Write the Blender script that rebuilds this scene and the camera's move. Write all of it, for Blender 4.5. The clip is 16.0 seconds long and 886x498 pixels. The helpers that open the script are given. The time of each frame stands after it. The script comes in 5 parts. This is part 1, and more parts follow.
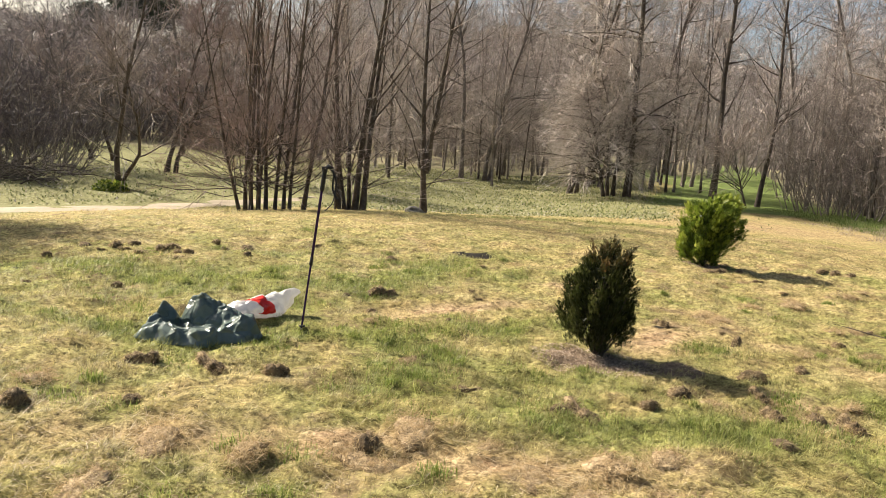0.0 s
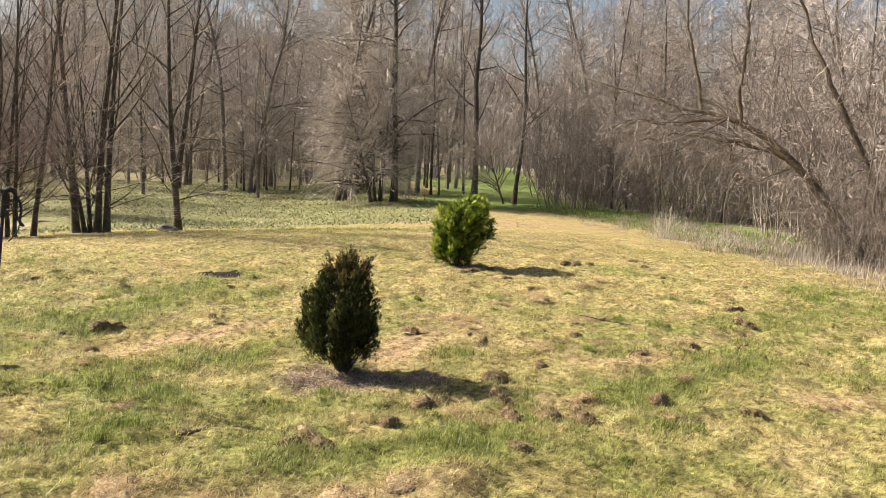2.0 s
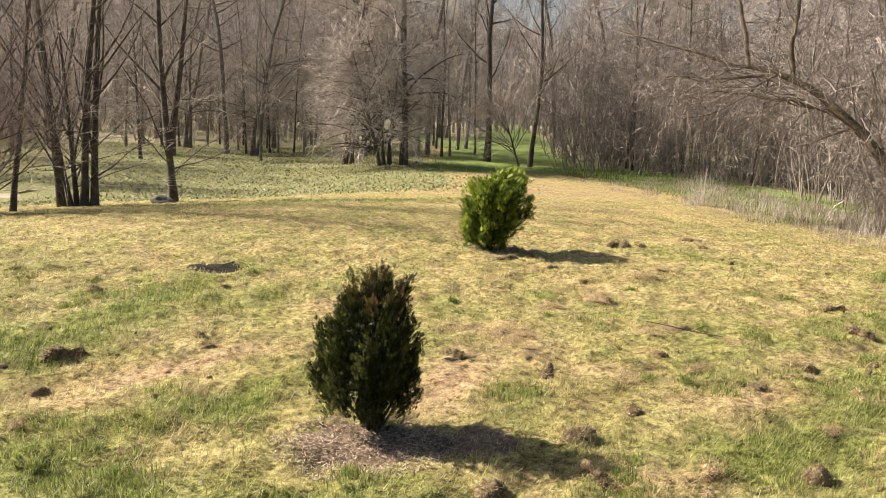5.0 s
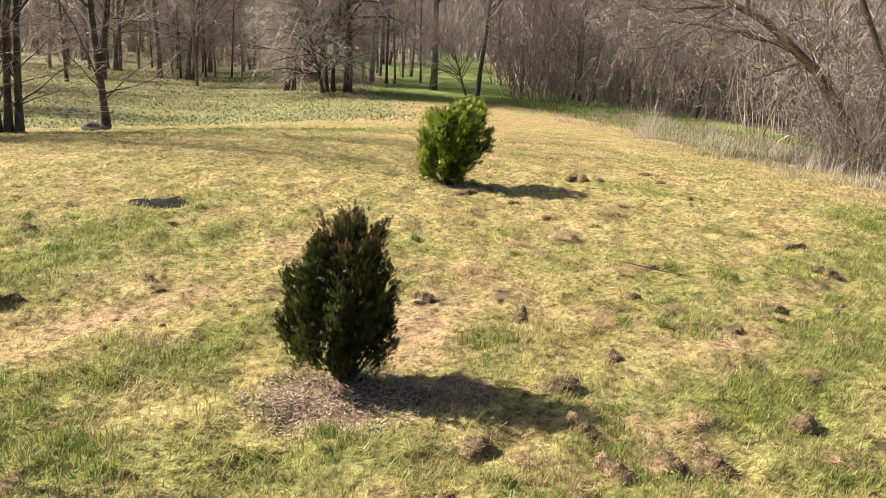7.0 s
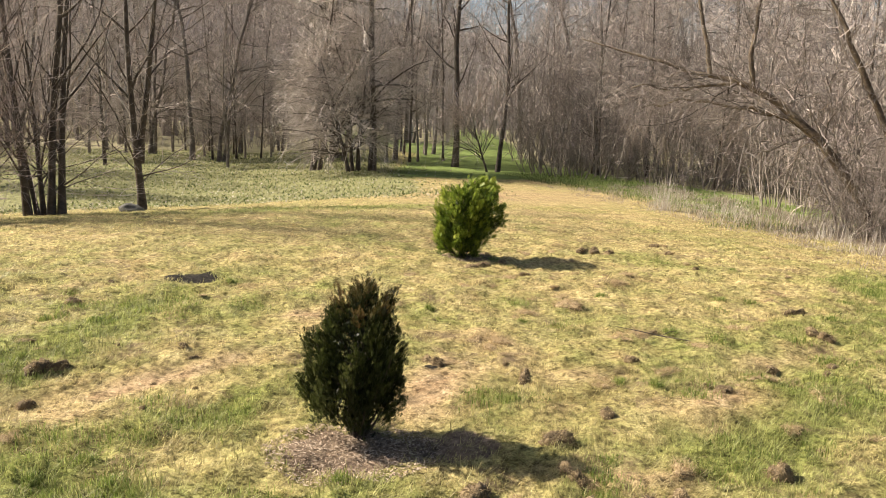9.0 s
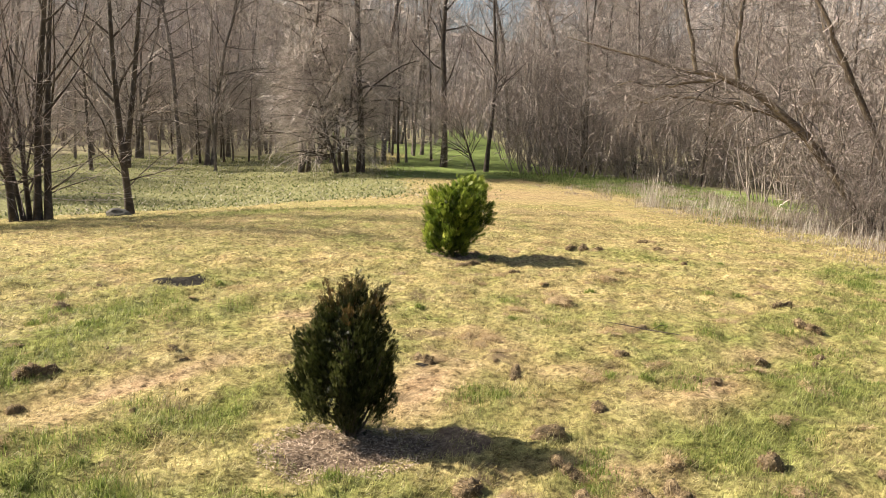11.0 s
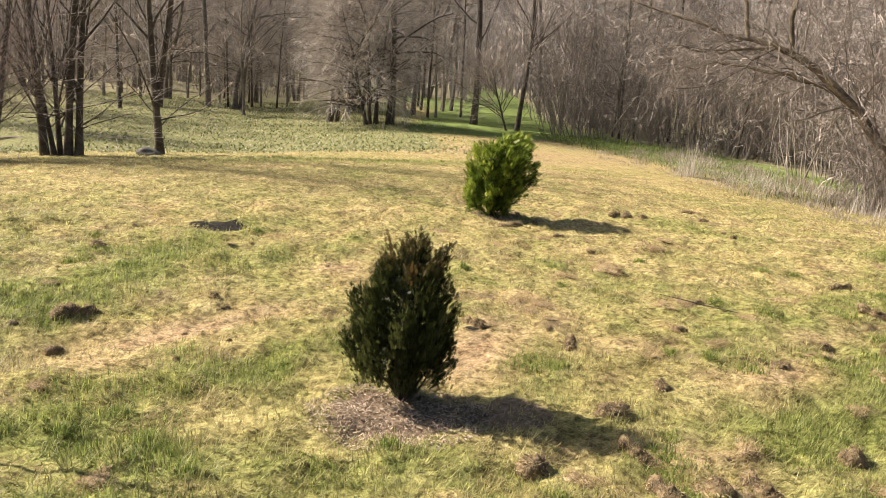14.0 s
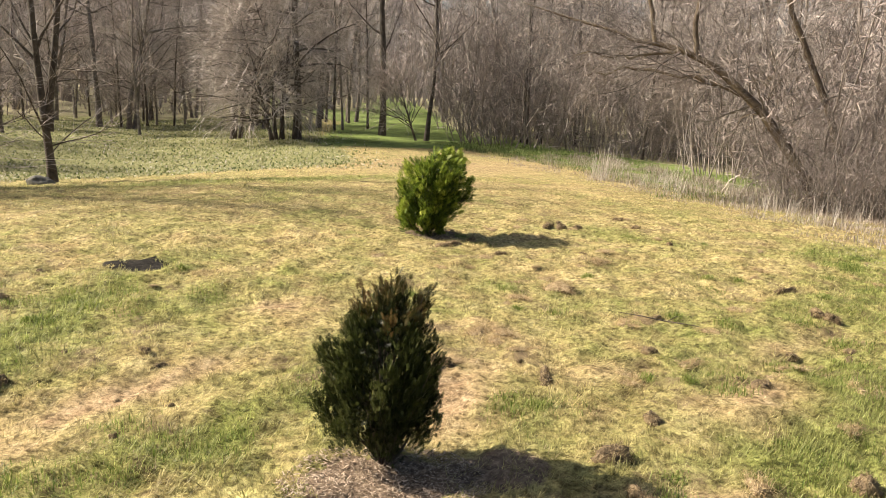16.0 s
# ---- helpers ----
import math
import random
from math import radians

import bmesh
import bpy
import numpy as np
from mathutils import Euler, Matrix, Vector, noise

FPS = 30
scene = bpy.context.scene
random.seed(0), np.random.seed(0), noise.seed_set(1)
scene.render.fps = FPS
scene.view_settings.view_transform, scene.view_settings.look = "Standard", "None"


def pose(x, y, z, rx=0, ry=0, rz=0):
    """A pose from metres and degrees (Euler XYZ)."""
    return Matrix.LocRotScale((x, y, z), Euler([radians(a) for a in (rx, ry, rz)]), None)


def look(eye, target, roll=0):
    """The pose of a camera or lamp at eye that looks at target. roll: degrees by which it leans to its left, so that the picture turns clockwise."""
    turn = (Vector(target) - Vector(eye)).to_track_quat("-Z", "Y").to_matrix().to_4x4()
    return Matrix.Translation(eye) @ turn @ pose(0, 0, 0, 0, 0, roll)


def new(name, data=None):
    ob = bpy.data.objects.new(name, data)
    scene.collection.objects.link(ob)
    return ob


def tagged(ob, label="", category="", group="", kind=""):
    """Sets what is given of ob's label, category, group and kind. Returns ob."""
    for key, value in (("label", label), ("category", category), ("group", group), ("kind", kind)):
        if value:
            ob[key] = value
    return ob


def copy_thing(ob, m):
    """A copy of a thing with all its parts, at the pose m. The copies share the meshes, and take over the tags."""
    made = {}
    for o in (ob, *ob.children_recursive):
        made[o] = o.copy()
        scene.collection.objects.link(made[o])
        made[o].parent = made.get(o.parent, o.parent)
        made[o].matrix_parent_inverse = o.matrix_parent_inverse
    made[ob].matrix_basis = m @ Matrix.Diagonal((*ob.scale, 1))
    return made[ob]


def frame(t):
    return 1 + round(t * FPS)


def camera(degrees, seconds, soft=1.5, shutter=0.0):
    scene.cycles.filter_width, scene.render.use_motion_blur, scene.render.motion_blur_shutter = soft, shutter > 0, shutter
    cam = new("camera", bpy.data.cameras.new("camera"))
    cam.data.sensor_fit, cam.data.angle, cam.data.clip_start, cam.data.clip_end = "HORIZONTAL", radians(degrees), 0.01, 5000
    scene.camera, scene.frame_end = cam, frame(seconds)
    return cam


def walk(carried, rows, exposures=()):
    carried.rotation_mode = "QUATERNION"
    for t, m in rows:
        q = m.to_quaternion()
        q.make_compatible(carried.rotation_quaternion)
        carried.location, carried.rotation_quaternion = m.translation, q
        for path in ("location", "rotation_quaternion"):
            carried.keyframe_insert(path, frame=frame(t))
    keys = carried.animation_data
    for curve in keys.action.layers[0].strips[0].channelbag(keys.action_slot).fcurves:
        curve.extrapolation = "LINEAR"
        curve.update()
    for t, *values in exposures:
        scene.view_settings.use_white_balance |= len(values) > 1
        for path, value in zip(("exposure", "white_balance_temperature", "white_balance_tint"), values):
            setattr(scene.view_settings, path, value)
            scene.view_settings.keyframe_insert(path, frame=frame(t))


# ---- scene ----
cam = camera(60.2, 16.0, soft=0.7)
PATH = [
    (0, (-0.014, 0.008, 1.657), (-0.014, 1.984, 1.346), 5.0),
    (0.5, (-0.055, -0.02, 1.68), (-0.157, 1.962, 1.429), 4.3),
    (1, (-0.014, 0.012, 1.674), (-0.026, 1.999, 1.443), 3.5),
    (1.5, (0.17, 0.148, 1.691), (0.458, 2.113, 1.458), 3.1),
    (2, (0.339, 0.284, 1.678), (0.902, 2.187, 1.427), 3.1),
    (2.5, (0.322, 0.55, 1.68), (1.034, 2.396, 1.391), 3.4),
    (3, (0.263, 0.777, 1.704), (1.011, 2.605, 1.389), 3.1),
    (3.5, (0.346, 1.043, 1.729), (0.974, 2.91, 1.386), 2.1),
    (3.7, (0.403, 1.139, 1.745), (0.97, 3.026, 1.398), 1.9),
    (5.8, (0.505, 2.188, 1.758), (1.069, 4.067, 1.367), 3.3),
    (6, (0.535, 2.243, 1.72), (1.12, 4.105, 1.285), 3.3),
    (6.5, (0.461, 2.24, 1.747), (1.114, 4.058, 1.228), 4.2),
    (7, (0.369, 2.135, 1.749), (1.062, 3.934, 1.219), 3.9),
    (7.5, (0.351, 1.928, 1.812), (1.024, 3.753, 1.346), 3.1),
    (8, (0.355, 1.733, 1.819), (0.979, 3.585, 1.394), 3.1),
    (8.5, (0.336, 1.703, 1.821), (0.952, 3.567, 1.441), 2.9),
    (9, (0.331, 1.688, 1.827), (0.964, 3.553, 1.482), 2.7),
    (11.5, (0.335, 1.677, 1.803), (0.994, 3.534, 1.461), 1.9),
    (12, (0.332, 1.688, 1.799), (0.981, 3.547, 1.453), 2.1),
    (12.5, (0.32, 1.696, 1.737), (0.941, 3.559, 1.36), 2.9),
    (13, (0.329, 1.695, 1.757), (0.939, 3.554, 1.343), 3.3),
    (13.5, (0.297, 1.779, 1.739), (0.909, 3.632, 1.302), 4.1),
    (14, (0.179, 2.002, 1.749), (0.792, 3.851, 1.296), 5.0),
    (14.5, (0.12, 2.196, 1.742), (0.721, 4.047, 1.279), 5.1),
    (15, (0.189, 2.439, 1.763), (0.826, 4.273, 1.283), 3.8),
    (15.5, (0.168, 2.52, 1.782), (0.897, 4.328, 1.331), 3.3),
    (16, (0.015, 2.505, 1.786), (0.853, 4.273, 1.371), 3.3),
]
walk(cam, [(t, look(eye, target, roll)) for t, eye, target, roll in PATH], exposures=[(0.0, 1.39, 6650, 10), (16.0, 1.39, 6650, 10)])

# ---- light ----
SUN_EL, SUN_AZ = radians(35.7), math.atan2(-0.84, 0.54)
world = bpy.data.worlds.new("sky")
scene.world = world
world.use_nodes = True
wn = world.node_tree
sky = wn.nodes.new("ShaderNodeTexSky")
sky.sky_type = "NISHITA"
sky.sun_disc = False
sky.sun_elevation, sky.sun_rotation = SUN_EL, SUN_AZ
sky.dust_density, sky.air_density = 3.0, 1.0
wn.links.new(sky.outputs["Color"], wn.nodes["Background"].inputs["Color"])
wn.nodes["Background"].inputs["Strength"].default_value = 0.052
sun = new("sun", bpy.data.lights.new("sun", "SUN"))
sun.data.energy, sun.data.angle, sun.data.color = 5.0, radians(0.6), (1.0, 0.91, 0.78)
sun.matrix_world = look((math.sin(SUN_AZ) * 60 * math.cos(SUN_EL), math.cos(SUN_AZ) * 60 * math.cos(SUN_EL), 60 * math.sin(SUN_EL)), (0, 0, 0))

# ---- materials ----


def material(name):
    m = bpy.data.materials.new(name)
    m.use_nodes = True
    m.node_tree.nodes.clear()
    return m, m.node_tree


def node(tree, kind, links=None, **settings):
    n = tree.nodes.new(kind)
    for key, value in settings.items():
        n.inputs[key.replace("_", " ")].default_value = value
    for key, socket in (links or {}).items():
        tree.links.new(socket, n.inputs[key])
    return n


def ramp(tree, fac, stops):
    n = tree.nodes.new("ShaderNodeValToRGB")
    el = n.color_ramp.elements
    while len(el) < len(stops):
        el.new(0.5)
    for e, (at, col) in zip(el, stops):
        e.position, e.color = at, (*col, 1)
    tree.links.new(fac, n.inputs["Fac"])
    return n.outputs["Color"]


def mix(tree, fac, a, b, blend="MIX"):
    n = tree.nodes.new("ShaderNodeMix")
    n.data_type, n.blend_type = "RGBA", blend
    for i, v in ((0, fac), (6, a), (7, b)):
        if isinstance(v, (int, float)):
            n.inputs[i].default_value = v
        elif isinstance(v, tuple):
            n.inputs[i].default_value = (*v, 1)
        else:
            tree.links.new(v, n.inputs[i])
    return n.outputs[2]


def noise_of(tree, coords, scale, detail=4.0, rough=0.6):
    n = node(tree, "ShaderNodeTexNoise", {"Vector": coords}, Scale=scale, Detail=detail, Roughness=rough)
    return n.outputs["Fac"]


def finish(tree, shader):
    out = tree.nodes.new("ShaderNodeOutputMaterial")
    tree.links.new(shader, out.inputs["Surface"])


def surface(name, stops, scale, rough=0.85, fine=40.0, bump=0.3, metallic=0.0, island=0.0, spec=0.3, depth=0.01):
    """An opaque surface: coarse mottling through a ramp, fine grain over it, and relief."""
    m, t = material(name)
    co = t.nodes.new("ShaderNodeTexCoord").outputs["Object"]
    a = noise_of(t, co, scale)
    col = ramp(t, a, stops)
    b = noise_of(t, co, fine, 3.0)
    col = mix(t, 0.35, col, ramp(t, b, [(0.3, (0.25, 0.25, 0.25)), (0.7, (0.8, 0.8, 0.8))]), "OVERLAY")
    if island:
        g = t.nodes.new("ShaderNodeNewGeometry").outputs["Random Per Island"]
        col = mix(t, island, col, ramp(t, g, [(0.0, (0.15, 0.15, 0.15)), (1.0, (0.85, 0.85, 0.85))]), "OVERLAY")
    bp = node(t, "ShaderNodeBump", {"Height": b}, Strength=bump, Distance=depth)
    p = node(t, "ShaderNodeBsdfPrincipled", {"Base Color": col, "Normal": bp.outputs["Normal"]}, Roughness=rough, Metallic=metallic)
    p.inputs["Specular IOR Level"].default_value = spec
    finish(t, p.outputs[0])
    return m


def turf_colour(t):
    """The lawn's colours over the plan: straw, yellow-green and green, in patches of several sizes."""
    pos = t.nodes.new("ShaderNodeNewGeometry").outputs["Position"]
    big = noise_of(t, pos, 0.55, 3.0, 0.55)
    mid = noise_of(t, pos, 3.0, 5.0, 0.65)
    both = mix(t, 0.68, big, mid)
    straw = ramp(t, noise_of(t, pos, 5.0, 4.0), [(0.35, STRAW_DARK), (0.56, STRAW), (0.76, STRAW_PALE)])
    green = ramp(t, noise_of(t, pos, 7.0, 3.0), [(0.35, GREEN_DARK), (0.65, GREEN)])
    fresh = t.nodes.new("ShaderNodeAttribute")
    fresh.attribute_name = "fresh"
    lean = node(t, "ShaderNodeMath", {0: both, 1: fresh.outputs["Fac"]})
    lean.operation = "SUBTRACT"
    col = mix(t, ramp(t, lean.outputs[0], [(0.30, (1, 1, 1)), (0.62, (0, 0, 0))]), straw, green)
    dead = t.nodes.new("ShaderNodeAttribute")
    dead.attribute_name = "dead"
    thatch = ramp(t, noise_of(t, pos, 9.0, 4.0), [(0.3, (0.30, 0.20, 0.115)), (0.55, (0.47, 0.345, 0.205)), (0.75, (0.60, 0.47, 0.31))])
    col = mix(t, dead.outputs["Fac"], col, thatch)
    # tuft-sized tone: live and dead grass, with lit tops and shaded gaps painted in
    tufts = noise_of(t, pos, 21.0, 3.0, 0.65)
    return mix(t, 0.9, col, ramp(t, tufts, [(0.34, (0.30, 0.28, 0.26)), (0.5, (0.95, 0.95, 0.95)), (0.66, (1.4, 1.4, 1.45))]), "MULTIPLY"), pos


STRAW, STRAW_DARK, STRAW_PALE = (0.505, 0.415, 0.20), (0.36, 0.275, 0.132), (0.61, 0.52, 0.285)
GREEN, GREEN_DARK = (0.32, 0.335, 0.11), (0.17, 0.19, 0.055)


def leafy(name, colour_of, translucent=0.4, rough=0.5):
    m, t = material(name)
    col = colour_of(t)
    d = node(t, "ShaderNodeBsdfPrincipled", {"Base Color": col}, Roughness=rough)
    d.inputs["Specular IOR Level"].default_value = 0.25
    tr = node(t, "ShaderNodeBsdfTranslucent", {"Color": col})
    mx = t.nodes.new("ShaderNodeMixShader")
    mx.inputs[0].default_value = translucent
    t.links.new(d.outputs[0], mx.inputs[1])
    t.links.new(tr.outputs[0], mx.inputs[2])
    finish(t, mx.outputs[0])
    return m


def island_tint(t, col, low=0.2, high=0.8, amount=0.7):
    g = t.nodes.new("ShaderNodeNewGeometry").outputs["Random Per Island"]
    return mix(t, amount, col, ramp(t, g, [(0.0, (low, low, low * 0.95)), (1.0, (high, high, high))]), "MULTIPLY")


def grass_colour(t):
    return island_tint(t, turf_colour(t)[0], 0.5, 1.5)


def blades_of(*stops):
    def colour(t):
        g = t.nodes.new("ShaderNodeNewGeometry").outputs["Random Per Island"]
        return ramp(t, g, [(i / max(1, len(stops) - 1), s) for i, s in enumerate(stops)])
    return colour


def toned(*stops):
    """Colours by the plume that a spray belongs to, and a little by the spray itself."""
    def colour(t):
        g = t.nodes.new("ShaderNodeNewGeometry").outputs["Random Per Island"]
        a = t.nodes.new("ShaderNodeAttribute")
        a.attribute_name = "tone"
        return ramp(t, mix(t, 0.22, a.outputs["Fac"], g), [(i / max(1, len(stops) - 1), c) for i, c in enumerate(stops)])
    return colour


def ground_material():
    m, t = material("ground_turf")
    turf, pos = turf_colour(t)
    fine = noise_of(t, pos, 75.0, 4.0, 0.75)
    # turf colour darkened by fine noise, painting shadow gaps between the blades
    thatch = mix(t, 0.8, turf, ramp(t, fine, [(0.36, (0.36, 0.32, 0.26)), (0.6, (1.0, 0.98, 0.93))]), "MULTIPLY")
    soil = ramp(t, noise_of(t, pos, 14.0, 5.0), [(0.3, (0.10, 0.07, 0.045)), (0.6, (0.20, 0.145, 0.085)), (0.8, (0.30, 0.23, 0.13))])
    bare = ramp(t, noise_of(t, pos, 2.2, 6.0, 0.75), [(0.55, (0, 0, 0)), (0.66, (0.9, 0.9, 0.9))])
    lawn = mix(t, bare, thatch, soil)
    litter = ramp(t, noise_of(t, pos, 11.0, 6.0, 0.8), [(0.32, (0.05, 0.055, 0.025)), (0.45, (0.15, 0.15, 0.06)), (0.56, (0.25, 0.24, 0.11)), (0.68, (0.40, 0.36, 0.26))])
    far_litter = ramp(t, noise_of(t, pos, 1.2, 6.0, 0.7), [(0.35, (0.15, 0.13, 0.085)), (0.55, (0.28, 0.25, 0.15)), (0.7, (0.27, 0.29, 0.12))])
    lush = ramp(t, noise_of(t, pos, 2.0, 5.0, 0.7), [(0.3, (0.10, 0.135, 0.04)), (0.7, (0.22, 0.275, 0.08))])
    mulch = ramp(t, noise_of(t, pos, 30.0, 5.0, 0.75), [(0.3, (0.06, 0.043, 0.03)), (0.5, (0.18, 0.13, 0.09)), (0.7, (0.38, 0.29, 0.20))])
    scorch = ramp(t, noise_of(t, pos, 25.0, 4.0, 0.7), [(0.35, (0.008, 0.007, 0.006)), (0.6, (0.03, 0.026, 0.021)), (0.72, (0.10, 0.085, 0.06))])

    def zone(name):
        a = t.nodes.new("ShaderNodeAttribute")
        a.attribute_name = name
        ragged = node(t, "ShaderNodeMath", {0: a.outputs["Fac"], 1: noise_of(t, pos, 3.0, 6.0, 0.7)})
        ragged.operation = "ADD"
        return ramp(t, ragged.outputs[0], [(0.92, (0, 0, 0)), (1.0, (1, 1, 1))])

    col = mix(t, zone("woodland"), lawn, litter)
    col = mix(t, zone("deep_wood"), col, far_litter)
    col = mix(t, zone("lush"), col, lush)
    col = mix(t, zone("mulch"), col, mulch)
    col = mix(t, zone("scorch"), col, scorch)
    bp = node(t, "ShaderNodeBump", {"Height": fine}, Strength=0.7, Distance=0.02)
    p = node(t, "ShaderNodeBsdfPrincipled", {"Base Color": col, "Normal": bp.outputs["Normal"]}, Roughness=0.95)
    p.inputs["Specular IOR Level"].default_value = 0.1
    finish(t, p.outputs[0])
    return m


GROUND = ground_material()
GRASS = leafy("grass_blades", grass_colour, 0.45)
GREEN_GRASS = leafy("green_grass", blades_of((0.08, 0.115, 0.02), (0.15, 0.20, 0.04), (0.24, 0.285, 0.075), (0.36, 0.37, 0.13)), 0.45)
# darker copy of the green grass, with the thicket's shade in its colour
SHADY_GRASS = leafy("shaded_green_grass", blades_of((0.06, 0.095, 0.022), (0.12, 0.165, 0.04), (0.20, 0.23, 0.075)), 0.4)
DRY_GRASS = leafy("dry_grass", blades_of((0.22, 0.16, 0.09), (0.42, 0.33, 0.2), (0.58, 0.5, 0.34)), 0.35)
REED = leafy("pale_dead_stems", blades_of((0.28, 0.24, 0.20), (0.45, 0.40, 0.345), (0.60, 0.555, 0.49)), 0.25)
ROUGH = leafy("rough_dead_grass", blades_of((0.17, 0.13, 0.10), (0.31, 0.25, 0.20), (0.46, 0.40, 0.335)), 0.3)
IVY = leafy("ivy_leaves", blades_of((0.06, 0.08, 0.028), (0.13, 0.155, 0.05), (0.21, 0.225, 0.085), (0.30, 0.28, 0.16), (0.55, 0.51, 0.43)), 0.25, 0.7)
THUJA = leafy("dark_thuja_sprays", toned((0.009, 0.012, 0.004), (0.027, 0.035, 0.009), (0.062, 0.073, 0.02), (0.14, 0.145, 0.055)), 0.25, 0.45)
THUJA_TIP = leafy("bronzed_thuja_tips", toned((0.025, 0.03, 0.01), (0.055, 0.05, 0.016), (0.11, 0.075, 0.027), (0.18, 0.105, 0.045)), 0.3, 0.5)
THUJA_BRIGHT = leafy("bright_thuja_sprays", toned((0.025, 0.04, 0.008), (0.095, 0.14, 0.018), (0.25, 0.31, 0.042), (0.46, 0.49, 0.11)), 0.45, 0.45)
IVY_DARK = leafy("glossy_evergreen_leaves", blades_of((0.025, 0.042, 0.008), (0.06, 0.095, 0.013), (0.16, 0.20, 0.028), (0.30, 0.32, 0.055)), 0.35, 0.45)
EVERGREEN = leafy("pine_needles", blades_of((0.012, 0.02, 0.012), (0.03, 0.042, 0.022), (0.05, 0.06, 0.03)), 0.1, 0.6)
BARK = surface("grey_brown_bark", [(0.3, (0.04, 0.031, 0.025)), (0.55, (0.085, 0.068, 0.054)), (0.75, (0.15, 0.125, 0.10))], 6.0, 0.9, 45.0, 0.8, depth=0.02)
BARK_MID = surface("weathered_bark", [(0.3, (0.08, 0.066, 0.057)), (0.55, (0.15, 0.125, 0.107)), (0.75, (0.24, 0.205, 0.178))], 6.0, 0.9, 45.0, 0.7, depth=0.02)
BARK_PALE = surface("pale_grey_bark", [(0.3, (0.12, 0.10, 0.085)), (0.55, (0.22, 0.188, 0.162)), (0.75, (0.33, 0.29, 0.25))], 5.0, 0.9, 45.0, 0.6, depth=0.01)
BARK_MOSSY = surface("mossy_bark", [(0.3, (0.05, 0.037, 0.027)), (0.5, (0.12, 0.09, 0.063)), (0.72, (0.20, 0.16, 0.105))], 4.0, 0.9, 40.0, 0.8, depth=0.02)
TWIG = surface("brown_twigs", [(0.3, (0.27, 0.222, 0.198)), (0.6, (0.40, 0.34, 0.305)), (0.8, (0.52, 0.46, 0.42))], 1.2, 0.7, 30.0, 0.2, island=0.9)
TWIG_GREY = surface("grey_twigs", [(0.3, (0.31, 0.265, 0.235)), (0.6, (0.46, 0.405, 0.365)), (0.8, (0.60, 0.54, 0.49))], 1.2, 0.7, 30.0, 0.2, island=0.9)
TWIG_DARK = surface("dull_brown_twigs", [(0.3, (0.16, 0.13, 0.115)), (0.6, (0.28, 0.235, 0.21)), (0.8, (0.42, 0.365, 0.335))], 1.2, 0.75, 30.0, 0.2, island=1.0)
TWIG_MID = surface("grey_brown_twigs", [(0.3, (0.145, 0.118, 0.104)), (0.6, (0.24, 0.20, 0.18)), (0.8, (0.36, 0.315, 0.29))], 1.2, 0.7, 30.0, 0.2, island=1.0)
# far twigs, with distance haze mixed into their colour as grey
TWIG_HAZY = surface("haze_greyed_twigs", [(0.3, (0.29, 0.252, 0.24)), (0.6, (0.41, 0.365, 0.348)), (0.8, (0.52, 0.475, 0.458))], 1.2, 0.8, 30.0, 0.2, island=0.8)
TWIG_LICHEN = surface("lichened_twigs", [(0.3, (0.13, 0.107, 0.094)), (0.6, (0.25, 0.212, 0.19)), (0.8, (0.42, 0.375, 0.34))], 1.2, 0.75, 30.0, 0.2, island=1.0)
TWIG_RED = surface("reddish_twigs", [(0.3, (0.19, 0.14, 0.125)), (0.6, (0.29, 0.215, 0.195)), (0.8, (0.37, 0.295, 0.27))], 1.2, 0.7, 30.0, 0.2, island=0.6)
TWIG_DEEP = surface("purplish_brown_twigs", [(0.3, (0.072, 0.06, 0.06)), (0.6, (0.13, 0.11, 0.11)), (0.8, (0.215, 0.187, 0.183))], 1.2, 0.8, 30.0, 0.2, island=0.6)
CLOD_DRY = surface("dry_dug_turf", [(0.3, (0.12, 0.084, 0.048)), (0.5, (0.28, 0.205, 0.115)), (0.7, (0.46, 0.36, 0.22))], 22.0, 0.95, 90.0, 1.0, depth=0.02)
CLOD = surface("dug_turf", [(0.3, (0.055, 0.04, 0.025)), (0.5, (0.14, 0.10, 0.057)), (0.7, (0.30, 0.22, 0.125))], 18.0, 0.95, 90.0, 1.0, depth=0.02)
SAND = surface("trodden_sand", [(0.3, (0.23, 0.185, 0.13)), (0.55, (0.31, 0.255, 0.18)), (0.75, (0.38, 0.32, 0.24))], 1.5, 0.95, 25.0, 0.4)
STONE = surface("grey_stone", [(0.3, (0.07, 0.066, 0.06)), (0.6, (0.14, 0.132, 0.115)), (0.8, (0.12, 0.125, 0.06))], 7.0, 0.9, 60.0, 0.8, depth=0.02)
HILL = surface("wooded_hill", [(0.3, (0.055, 0.045, 0.035)), (0.55, (0.10, 0.075, 0.06)), (0.75, (0.13, 0.10, 0.075))], 0.12, 0.95, 1.5, 1.0, depth=1.0)

# ---- shapes ----


def mesh_of(name, verts, loops, starts, mats, smooth=False):
    me = bpy.data.meshes.new(name)
    verts = np.asarray(verts, np.float32)
    me.vertices.add(len(verts))
    me.vertices.foreach_set("co", verts.ravel())
    me.loops.add(len(loops))
    me.loops.foreach_set("vertex_index", np.asarray(loops, np.int32))
    me.polygons.add(len(starts))
    me.polygons.foreach_set("loop_start", np.asarray(starts, np.int32))
    me.update(calc_edges=True)
    me.validate()
    me.polygons.foreach_set("use_smooth", np.full(len(starts), smooth))
    me.materials.append(mats)
    return me


def quads(name, verts, faces, mat, smooth=False):
    faces = np.asarray(faces, np.int32)
    return mesh_of(name, verts, faces.ravel(), np.arange(len(faces)) * faces.shape[1], mat, smooth)


